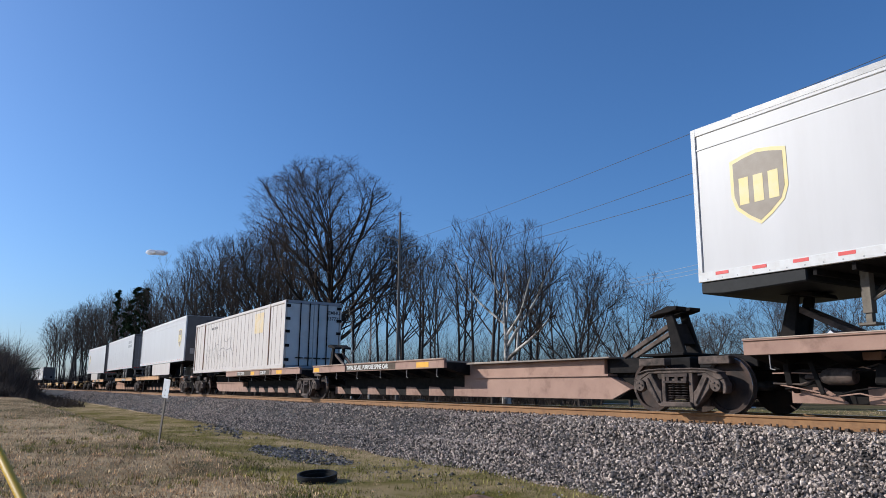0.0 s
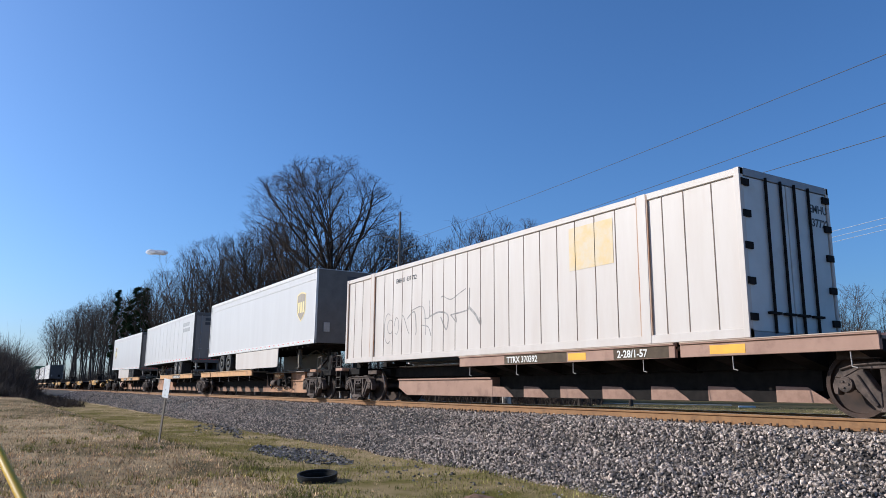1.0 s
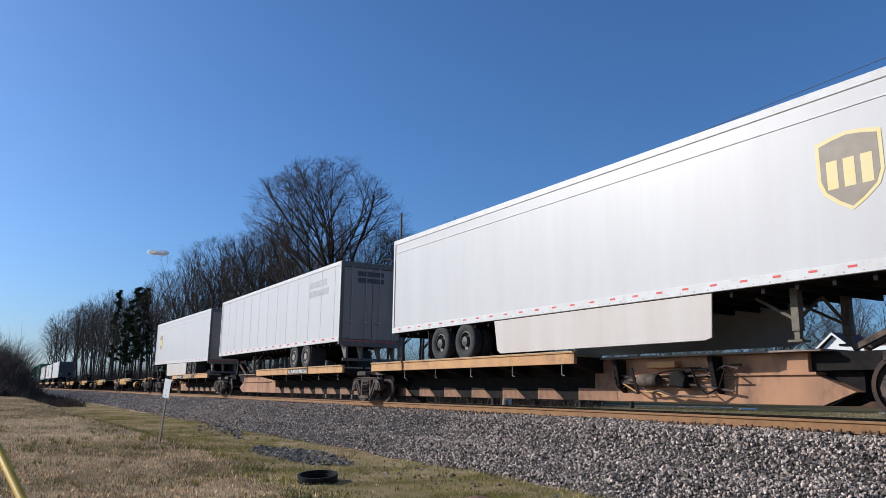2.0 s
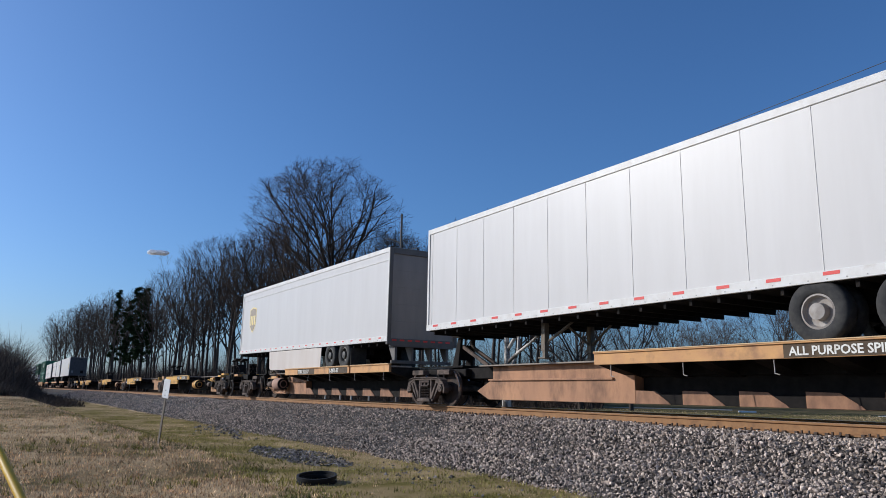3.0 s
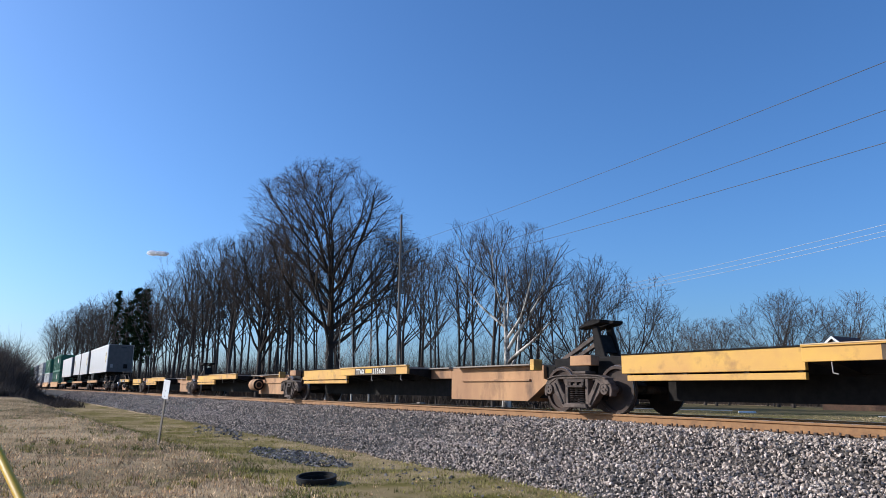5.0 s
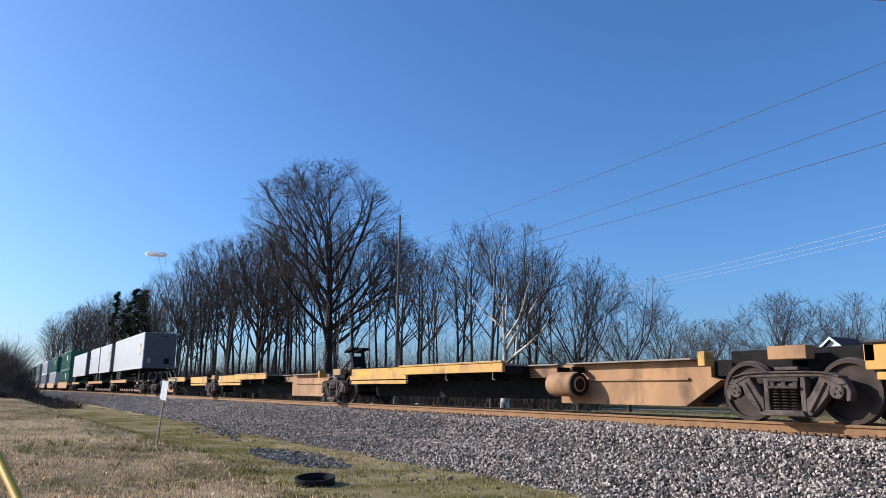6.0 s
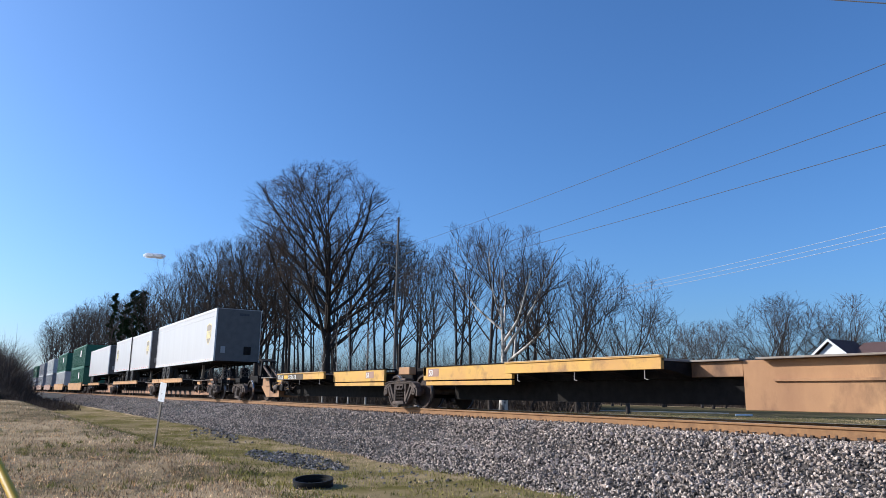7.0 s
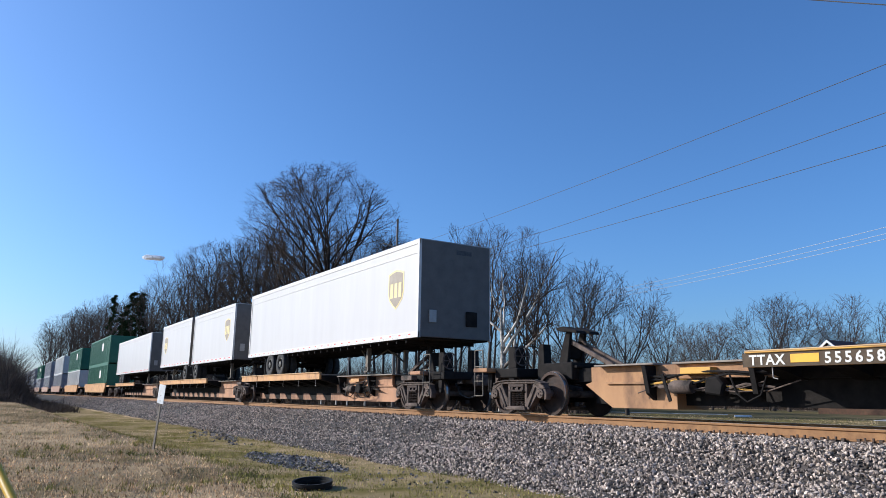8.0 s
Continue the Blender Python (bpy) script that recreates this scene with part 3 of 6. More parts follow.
def build_trees():
    tall_label = "tall bare deciduous tree with slender grey brown trunk"
    front = [tree_kind("bare_tree", tall_label, 10 + i, 20, 7.5 + 0.5 * i, trunk=16.5, trunk_r=0.17 + 0.02 * i, clear=0.24, spread=(0.5, 0.5, 0.6), levels=4, kids=(13, 7, 5, 4), reach=0.42, thin=0.009, crown=(13.2, 7.0, 3.6 + 0.25 * i)) for i in range(5)]
    back = [tree_kind("bare_tree", tall_label, 30 + i, 20, 8.0, trunk=16.5, trunk_r=0.19, clear=0.26, spread=(0.5, 0.5, 0.6), levels=4, kids=(11, 6, 4, 3), reach=0.42, thin=0.010, crown=(13.2, 7.0, 4.0)) for i in range(4)]
    broad = [tree_kind("bare_tree", "broad bare tree with spreading dark limbs", 40 + i, 13, 11.5, trunk=6.0, trunk_r=0.24, clear=0.3, spread=(0.75, 0.6, 0.7), levels=4, kids=(13, 8, 6, 4), reach=1.3, thin=0.012, crown=(7.6, 5.4, 5.6)) for i in range(3)]
    used = set()

    def plant(kind, x, y, height, native, wide=1.0):
        m = pose(x, y, ground_z(x, y), 0, 0, random.uniform(0, 360))
        if kind.name not in used:
            used.add(kind.name)
            ob = kind
            ob.matrix_basis = m
        else:
            ob = copy_thing(kind, m)
        ob.scale = (height / native * wide, height / native * wide, height / native)
        return ob

    def edge_y(x):
        return ramp(x, [(-420, 5.5), (-300, 7.5), (-200, 11), (-140, 14), (-90, 19), (-60, 21), (-30, 23)])

    # the wood, in depth behind its edge
    for row, (step, depth) in enumerate(((4.6, 1.0), (5.4, 6.0), (7.0, 14.0), (9.0, 27.0))):
        x = -35.0 - row * 1.5
        while x > -340:
            far = max(1.0, -x / 150)
            y = edge_y(x) + depth * (0.6 + 0.4 * random.random()) + random.uniform(-1, 1)
            tall = ramp(x, [(-340, 27), (-230, 25), (-165, 20.5), (-135, 24.0), (-105, 23), (-88, 20.5), (-62, 15.8), (-45, 13.2), (-34, 10.0)]) * random.uniform(0.84, 1.1) * (1 + 0.006 * depth)
            if -x > (y + 11.78) * 1.08 and not (-83 < x < -73 and row < 1):
                kind = random.choice(front if row < 2 and x > -150 else back)
                plant(kind, x, y, tall, 20, wide=random.uniform(0.85, 1.15))
            x -= step * far * random.uniform(0.7, 1.3)
    # the great tree at the edge of the wood
    oak = tree_kind("great_tree", "very large bare tree with dense rounded crown", 77, 28.0, 21.4, trunk=17, trunk_r=0.62, clear=0.24, spread=(0.66, 0.5, 0.55, 0.65, 0.7), levels=5, kids=(26, 10, 6, 5, 3), reach=0.66, rise=0.05, thin=0.010, crown=(15.6, 11.2, 8.6))
    oak.matrix_basis = pose(-78.7, 21.1, ground_z(-78, 20.5))
    mate = tree_kind("bare_tree", "broad bare tree with spreading dark limbs", 58, 20.5, 13.0, trunk=13, trunk_r=0.42, clear=0.25, spread=(0.62, 0.5, 0.6, 0.7), levels=5, kids=(16, 8, 5, 4, 3), reach=0.7, rise=0.05, thin=0.010, crown=(12.2, 8.4, 6.2))
    mate.matrix_basis = pose(-93.5, 17.6, ground_z(-93.5, 17.6))
    syc = tree_kind("pale_tree", "bare tree with pale whitish limbs before the wood", 93, 13.6, 10.6, bark="pale_bark", trunk=7, trunk_r=0.36, clear=0.14, spread=(0.85, 0.5, 0.6), levels=4, kids=(9, 7, 6, 4), reach=0.95, thin=0.010, crown=(7.6, 5.6, 5.0))
    syc.matrix_basis = pose(-42.6, 19.6, ground_z(-43, 20))
    plant(broad[1], -38.6, 22.9, 10.6, 13)
    plant(broad[2], -36.4, 25.5, 9.2, 13)
    # slim pale saplings
    for x, y, h in ((-69.5, 18.6, 9), (-66.0, 18.2, 10), (-62.5, 18.4, 8.5), (-72.5, 18.2, 8)):
        t = tree_kind("pale_sapling", "slim sapling with pale bark at the wood's edge", int(-x), h, 3.0, bark="pale_bark", trunk=9, trunk_r=0.09, clear=0.45, spread=(0.5, 0.6), levels=3, kids=(9, 4, 3), reach=0.35)
        t.matrix_basis = pose(x, y, ground_z(x, y))
    # trees behind the lawn
    for x, y, h in ((-79, 66, 11.5), (-73, 70, 14.0), (-68, 72, 11.0), (-63, 68, 11.5), (-57, 72, 13.6), (-53, 69, 13.4), (-48.5, 74, 12.8), (-44, 78, 13.4), (-39, 76, 12.6), (-34, 80, 13.0), (-27, 78, 12.0), (-84, 62, 10.0), (-20, 82, 12.0)):
        plant(random.choice(broad), x, y, h * random.uniform(0.98, 1.06), 13, wide=1.0)
        plant(random.choice(broad), x + random.uniform(1.5, 3.5), y + random.uniform(7, 12), h * random.uniform(0.72, 0.9), 13, wide=0.9)
    for i in range(44):
        x = -100 + 2.5 * i + random.uniform(-1, 1)
        plant(random.choice(back), x, 96 + random.uniform(-6, 14) - 0.12 * (x + 50), random.uniform(7.5, 10.5), 20, wide=1.6)
    # near side of the line, far along it
    for i in range(14):
        x = -84 - 8 * i + random.uniform(-2, 2)
        plant(random.choice(broad), x, -11.0 - 0.035 * (-x - 88) - random.uniform(0, 5), random.uniform(4.0, 7.0), 13, wide=1.1)
    for x, y, h, slim in ((-187, 12.0, 23.5, 0.5), (-168, 12.0, 19, 0.6), (-158, 12.0, 21.0, 0.75), (-152, 12.5, 20.0, 0.7)):
        build_pine(x, y, h, slim)


def build_pine(x, y, h, slim):
    rng = random.Random(int(-x))
    root = thing("pine_tree", "tall narrow evergreen with dark green clumps", "tree", "evergreens", pose(x, y, ground_z(x, y)))
    part("trunk", Shape().tube((0, 0, -0.3), (0, 0, h * 0.97), 0.22, 0.05, 7), "bark", root)
    vs, fs = [], []
    clumps = []
    for i in range(58):
        k = 0.30 + 0.70 * (i + rng.random()) / 58
        a = rng.uniform(0, 6.283)
        d = (0.4 + 1.9 * math.sin(min(1.0, (1.05 - k) * 1.9) * 1.57)) * rng.uniform(0.2, 1.0) * slim
        if rng.random() < 0.12:
            continue
        clumps.append((Vector((d * math.cos(a), d * math.sin(a), h * k)), rng.uniform(0.4, 0.85) * slim))
        c = clumps[-1][0]
        part("limb", Shape().tube((0, 0, c.z - 0.4), c, 0.04, 0.02, 4), "bark", root)
    for c, size in clumps:
        for _ in range(80):
            p = c + Vector((rng.gauss(0, 0.5), rng.gauss(0, 0.5), rng.gauss(0, 0.38))) * size
            for _ in range(3):
                q = Vector((rng.gauss(0, 0.26), rng.gauss(0, 0.26), rng.gauss(0.05, 0.15)))
                o = q.orthogonal().normalized() * 0.06
                n = len(vs)
                vs += [p - o, p + o, p + q]
                fs.append((n, n + 1, n + 2))
    me = bpy.data.meshes.new("needles")
    me.from_pydata([v[:] for v in vs], [], fs)
    me.materials.append(M["needle"])
    ob = new("needles", me)
    ob.parent = root


def build_brush():
    """Undergrowth along the foot of the wood and beside the line."""
    vs, fs = [], []
    rng = random.Random(5)

    def stem(x, y, h, wide=1.0):
        p = Vector((x, y, ground_z(x, y) - 0.05))
        d = Vector((rng.gauss(0, 0.3), rng.gauss(0, 0.3), 1)).normalized()
        for k in range(rng.randint(3, 5)):
            q = p + d * (h * rng.uniform(0.25, 0.45))
            o = Vector((rng.gauss(0, 1), rng.gauss(0, 1), 0)).normalized() * (0.012 + 0.00012 * abs(x)) * wide
            n = len(vs)
            vs.extend([p - o, p + o, q])
            fs.append((n, n + 1, n + 2))
            p = p + d * (h * 0.2)
            d = (d + Vector((rng.gauss(0, 0.5), rng.gauss(0, 0.5), rng.gauss(0.1, 0.3)))).normalized()

    for _ in range(34000):
        x = -30 - 330 * rng.random() ** 1.5
        e = ramp(x, [(-420, 5.5), (-300, 7.5), (-200, 11), (-140, 14), (-90, 19), (-60, 21), (-30, 23)])
        y = e + rng.random() ** 1.5 * 26
        if -x < (y + 11.78) * 1.08:
            continue
        stem(x, y, rng.uniform(0.8, 3.2) * (1 + 0.5 * noise.noise((x * 0.1, y * 0.1, 2))) * ramp(x, [(-120, 1.8), (-40, 1.1)]), 1.7)
    for _ in range(34000):
        x = -34 - 300 * rng.random() ** 1.6
        y = ramp(x, [(-420, 5.5), (-300, 7.5), (-200, 11), (-140, 14), (-90, 19), (-60, 21), (-30, 23)]) + 6 + rng.random() * 34
        if -x > (y + 11.78) * 1.08:
            stem(x, y, rng.uniform(2, 6) if rng.random() < 0.6 else rng.uniform(5, 12), 0.8)
    for _ in range(30000):
        x = -64 - 110 * rng.random() ** 1.4
        y = -8.0 - abs(rng.gauss(0, 2.6))
        stem(x, y, rng.uniform(0.8, 3.0) * ramp(x, [(-110, 2.1), (-80, 1.5), (-64, 0.3)]) * ramp(y, [(-11.0, 1.4), (-8.0, 0.5)]))
    for _ in range(9000):
        x = -58 - 60 * rng.random()
        stem(x, rng.uniform(-10.4, -5.8), rng.uniform(0.3, 0.9))
    for _ in range(26000):
        x = -34 - 170 * rng.random() ** 1.2
        y = ramp(x, [(-300, 7.5), (-200, 11), (-140, 14), (-90, 19), (-60, 21), (-30, 23)]) + 4 + rng.random() * 26
        if -x > (y + 11.78) * 1.05:
            stem(x, y, rng.uniform(1.5, 4.2) * (1 + 0.6 * noise.noise((x * 0.12, y * 0.12, 6))), 2.4)
    for _ in range(14000):
        x = -330 + 340 * rng.random()
        stem(x, 112 + rng.random() * 25, rng.uniform(3, 8.0), 2.6)
    for _ in range(22000):
        x = -115 + 125 * rng.random()
        stem(x, 88 + rng.random() * 24, rng.uniform(1.0, 5.0))
    me = bpy.data.meshes.new("undergrowth")
    me.from_pydata([v[:] for v in vs], [], fs)
    me.materials.append(M["brush"])
    tagged(new("undergrowth", me), "tangled brown winter undergrowth at the foot of trees", "undergrowth", kind="stuff")


# ---- far side of the line ----
def build_house():
    root = thing("house", "white gabled house with dark shingle roof behind lawn", "house", at=pose(-42.8, 61, ground_z(-42, 61) + 0.3))
    g = 0.7
    part("foundation", Shape().box(-1.93, 12.03, 0.27, 8, -0.6, 1.35), "clay", root, "dark brick foundation")
    part("wall", Shape().box(-1.9, 12, 0.3, 8, 1.35, 4.9 + g), "white_paint", root)
    part("gable", Shape().prism([(-2.1, 4.9), (2.1, 4.9), (0, 6.75)], 0.0, 0.3), "white_paint", root, "white painted gable end")
    part("gable_wall", Shape().box(-1.95, 1.95, 0.05, 0.3, 1.35, 4.95), "white_paint", root)
    roof = Shape()
    roof.prism([(-2.55, 4.95), (0, 7.15), (2.55, 4.95), (2.45, 4.85), (0, 6.98), (-2.45, 4.85)], -0.35, 4.5)
    part("porch_roof", roof, "roof_shingle", root, "dark shingled porch roof")
    part("roof", Shape().prism([(0.2, 4.95), (4.2, 6.9), (8.3, 4.95), (8.3, 4.8), (0.2, 4.8)], 1.2, 13, "x"), "roof_shingle", root, "dark shingled roof")
    tr = Shape()
    for sx in (-1, 1):
        tr.prism([(sx * 2.6, 4.72), (sx * 2.6, 4.98), (0, 7.12), (0, 6.86)], -0.42, -0.36)
    part("bargeboard", tr, "white_paint", root, "white bargeboard")
    for x0 in (3.2, 6.5, 9.2):
        w = part("window", Shape().box(x0, x0 + 1.1, 0.27, 0.33, 2.0, 3.5), "glass_dark", root)
        f = Shape()
        for a, b, c, d in ((-0.08, 1.18, 1.92, 2.0), (-0.08, 1.18, 3.5, 3.58), (-0.08, 0, 2.0, 3.5), (1.1, 1.18, 2.0, 3.5), (0.52, 0.58, 2.0, 3.5)):
            f.box(x0 + a, x0 + b, 0.23, 0.29, c, d)
        part("window_frame", f, "white_paint", w)


def build_yard():
    drive = Shape().prism([(-24.6, 34.0), (-12, 27.5), (6, 27.5), (6, 52), (-28, 46)], -0.9, -0.585, "z")
    tagged(new("driveway", to_mesh("driveway", drive, "concrete")), "pale concrete driveway beyond the railway", "driveway", kind="structure")
    walkway = Shape().prism([(-46.5, 31.4), (-37.6, 37.6), (-38.2, 38.3), (-47.1, 32.1)], -0.9, -0.575, "z")
    tagged(new("footpath", to_mesh("footpath", walkway, "concrete")), "narrow pale concrete footpath across the lawn", "footpath", kind="structure")
    slab = Shape().box(-0.55, 0.55, -0.22, 0.22, 0, 0.14)
    ob = new("concrete_slab", to_mesh("concrete_slab", slab, "white_paint", 0.02))
    ob.matrix_basis = pose(-32.3, 32.2, ground_z(-32.3, 32.2) - 0.02, 0, 0, 42)
    tagged(ob, "flat pale concrete slab lying in grass", "slab")
    part_post = Shape().box(-0.16, 0.16, -0.16, 0.16, -0.1, 0.52)
    ob = new("marker_post", to_mesh("marker_post", part_post, "post_steel", 0.03))
    ob.matrix_basis = pose(-31.4, 6.2, ground_z(-31.4, 6.2))
    tagged(ob, "short weathered grey post beside the railway", "post")


def catenary(p, q, sag, n=26):
    p, q = Vector(p), Vector(q)
    return [p.lerp(q, i / n) - Vector((0, 0, sag * 4 * (i / n) * (1 - i / n))) for i in range(n + 1)]


def build_poles():
    base = Vector((-59.6, 19.8, ground_z(-59.6, 19.8)))
    root = thing("utility_pole", "tall weathered wooden utility pole with curved arms", "pole", at=Matrix.Translation(base))
    h = 17.6
    part("pole", Shape().tube((0, 0, -0.3), (0, 0, h), 0.17, 0.10, 10), "pole_wood", root, smooth=True)
    d = Vector((0.83, 0.56, 0))
    for z, s in ((h - 2.6, -1), (h - 3.7, 1), (h - 4.7, -1)):
        pts = [d * (s * 1.75 * k) + Vector((0, 0, z + 0.55 * math.sin(k * 1.6) - 0.25)) for k in [i / 6 for i in range(7)]]
        part("arm", Shape().path(pts, 0.045, 6), "post_steel", root, "curved steel arm")
        part("insulator", Shape().tube(pts[-1], pts[-1] - Vector((0, 0, 0.55)), 0.055, 0.04, 8), "black_plastic", root)


def build_wires():
    for i, (a, b, sag, r) in enumerate(WIRES):
        pts = catenary(a, b, sag, 30)
        s = Shape()
        d = (pts[-1] - pts[0]).normalized()
        o1 = d.orthogonal().normalized()
        o2 = d.cross(o1)
        k = 5
        s.v = [tuple(p + (o1 * math.cos(6.2832 * j / k) + o2 * math.sin(6.2832 * j / k)) * r) for p in pts for j in range(k)]
        s.f = [(i * k + j, i * k + (j + 1) % k, (i + 1) * k + (j + 1) % k, (i + 1) * k + j) for i in range(len(pts) - 1) for j in range(k)]
        ob = new("power_line", to_mesh("power_line", s, "pale_wire" if 2 < i < 6 else "wire"))
        tagged(ob, "thin overhead power line strung from pole", "cable", "overhead lines")


WIRES = [
    ((-59.6, 19.8, 13.9), (-4.6, 8.0, 9.6), 0.25, 0.012),
    ((-59.4, 20.0, 11.5), (-6.4, 10.0, 9.05), 0.3, 0.012),
    ((-59.6, 19.6, 11.1), (-6.4, 10.0, 7.95), 0.3, 0.012),
    ((-62.0, 47.0, 12.4), (-21.0, 38.0, 12.2), 0.25, 0.02),
    ((-62.0, 47.0, 12.0), (-21.0, 38.0, 11.75), 0.25, 0.02),
    ((-62.0, 47.0, 11.6), (-21.0, 38.0, 11.4), 0.25, 0.02),
    ((-12.6, 10.0, 13.6), (-6.0, 10.0, 9.9), 0.02, 0.02),
]


# ---- near side ----
def build_sign():
    x, y = -18.0, -8.35
    root = thing("marker_sign", "small blank white marker sign on leaning rusty post", "sign", at=pose(x, y, ground_z(x, y), 0, 0, 22) @ pose(0, 0, 0, 0, 7, 0))
    post = Shape().prism([(-0.03, -0.015), (0.03, -0.015), (0.03, 0.0), (0.012, 0.0), (0.012, 0.02), (-0.012, 0.02), (-0.012, 0.0), (-0.03, 0.0)], -0.3, 1.25, "z")
    part("post", post, "post_steel", root)
    part("sign_plate", Shape().box(-0.125, 0.125, -0.024, -0.018, 1.04, 1.47), "sign_white", root, "plain white sign plate", bevel=0.002)
    for z in (1.1, 1.22):
        part("bolt", Shape().tube((0, -0.03, z), (0, -0.018, z), 0.012, n=8), "post_steel", root)


def build_drain():
    x, y = -11.7, -7.02
    root = thing("drain_pipe", "black corrugated plastic drain pipe end in grass", "pipe", at=pose(x, y, ground_z(x, y) - 0.04, 5, 4, 10))
    s = Shape()
    n = 28
    for k, (ra, rb, z0, z1) in enumerate(((0.30, 0.32, -0.2, 0.05), (0.33, 0.33, 0.05, 0.09), (0.30, 0.30, 0.09, 0.13), (0.33, 0.33, 0.13, 0.18))):
        vs, fs = [], []
        for r, z in ((ra, z0), (rb, z1), (rb - 0.035, z1), (ra - 0.035, z0)):
            vs += [(r * math.cos(2 * math.pi * i / n), r * math.sin(2 * math.pi * i / n), z) for i in range(n)]
        for j in range(4):
            fs += [(j * n + i, j * n + (i + 1) % n, ((j + 1) % 4) * n + (i + 1) % n, ((j + 1) % 4) * n + i) for i in range(n)]
        s.poly(vs, fs)
    part("pipe_wall", s, "black_plastic", root, smooth=True)
    cap = Shape()
    for i in range(7):
        w = -0.24 + 0.08 * i
        l = math.sqrt(max(0.0, 0.29 ** 2 - w * w))
        cap.box(w - 0.015, w + 0.015, -l, l, 0.03, 0.05)
    part("grate", cap, "black_plastic", root)
    flap = Shape().prism([(0.30, -0.06), (0.62, -0.10), (0.80, 0.02), (0.66, 0.10), (0.30, 0.12)], 0.02, 0.07, "z")
    part("flap", flap, "black_plastic", root, "torn loose plastic flap", bevel=0.01)


def build_guy():
    root = thing("guy_guard", "yellow plastic guy wire guard leaning over the grass", "guard")
    a, b = Vector((-4.0, -11.05, -1.22)), Vector((-6.75, -11.98, 0.45))
    pts = [a, a.lerp(b, 0.5) + Vector((0, 0, 0.02)), b]
    part("guard_tube", Shape().path(pts, 0.03, 10), "yellow_plastic", root, smooth=True)
    return root


def build_mound():
    bm = bmesh.new()
    bmesh.ops.create_icosphere(bm, subdivisions=3, radius=1.0)
    for v in bm.verts:
        v.co *= 1 + 0.25 * noise.noise(v.co * 2.2)
        v.co = Vector((v.co.x * 0.42, v.co.y * 0.26, v.co.z * 0.13))
    me = bpy.data.meshes.new("clay_mound")
    bm.to_mesh(me)
    bm.free()
    me.materials.append(M["clay"])
    ob = new("clay_mound", me)
    ob.matrix_basis = pose(-8.6, -5.9, ground_z(-8.6, -5.9))
    tagged(ob, "small bare mound of brown clay in grass", "mound")


build_ground()
build_ballast()
build_track()
build_house()
build_yard()
build_poles()
build_wires()
build_sign()
build_drain()
build_guy()
build_mound()


def build_cloud():
    bm = bmesh.new()
    rng = random.Random(3)
    for i in range(9):
        m = Matrix.Translation((rng.uniform(-15, 15), rng.uniform(-8, 8), rng.uniform(-1.5, 1.5))) @ Matrix.Diagonal((rng.uniform(10, 16), 8, rng.uniform(4, 7), 1))
        bmesh.ops.create_icosphere(bm, subdivisions=2, radius=1.0, matrix=m)
    me = bpy.data.meshes.new("cloud")
    bm.to_mesh(me)
    bm.free()
    me.shade_smooth()
    me.materials.append(M["cloud_vapour"])
    d = Vector((math.cos(radians(170.4)), math.sin(radians(170.4)), 0.1725))
    ob = new("cloud", me)
    ob.matrix_basis = Matrix.Translation(Vector(EYE) + d * 2000) @ pose(0, 0, 0, 0, 0, 80)
    tagged(ob, "tiny flat white cloud in blue sky", "cloud")


build_cloud()


# ---- running gear ----
def wheelset(parent, x, r=WHEEL_R):
    ax = thing("wheelset", "", "", at=pose(x, 0, r))
    ax.parent = parent
    for key in ("label", "category", "group", "kind"):
        if key in ax:
            del ax[key]
    for s in (-1, 1):
        prof = [(0.0, 0.07), (0.11, 0.07), (0.12, 0.03), (0.30, 0.0), (r - 0.07, 0.02), (r - 0.065, 0.075), (r, 0.075)]
        web = [(a, s * (0.69 + b)) for a, b in prof] + [(r, s * 0.70), (r + 0.026, s * 0.685), (r + 0.024, s * 0.665), (r - 0.07, s * 0.665), (0.0, s * 0.67)]
        w = part("wheel", Shape().lathe(web, 30), "wheel_steel", ax, smooth=True)
        part("tread", Shape().lathe([(r - 0.004, s * 0.766), (r + 0.0015, s * 0.762), (r + 0.0015, s * 0.705)], 30), "wheel_tread", w, "polished running tread")
    part("axle", Shape().lathe([(0.0, -1.06), (0.08, -1.06), (0.08, -0.8), (0.09, 0.0), (0.08, 0.8), (0.08, 1.06), (0.0, 1.06)], 12), "truck_steel", ax, smooth=True)
    for s in (-1, 1):
        cap = Shape()
        for i in range(3):
            w = 2 * math.pi * i / 3
            cap.tube((0.05 * math.cos(w), s * 1.10, 0.05 * math.sin(w)), (0.05 * math.cos(w), s * 1.13, 0.05 * math.sin(w)), 0.018, n=6)
        cap.lathe([(0.0, s * 1.11), (0.11, s * 1.11), (0.125, s * 1.03), (0.0, s * 1.03)], 14)
        part("bearing_cap", cap, "truck_steel", ax, smooth=True)
    return ax


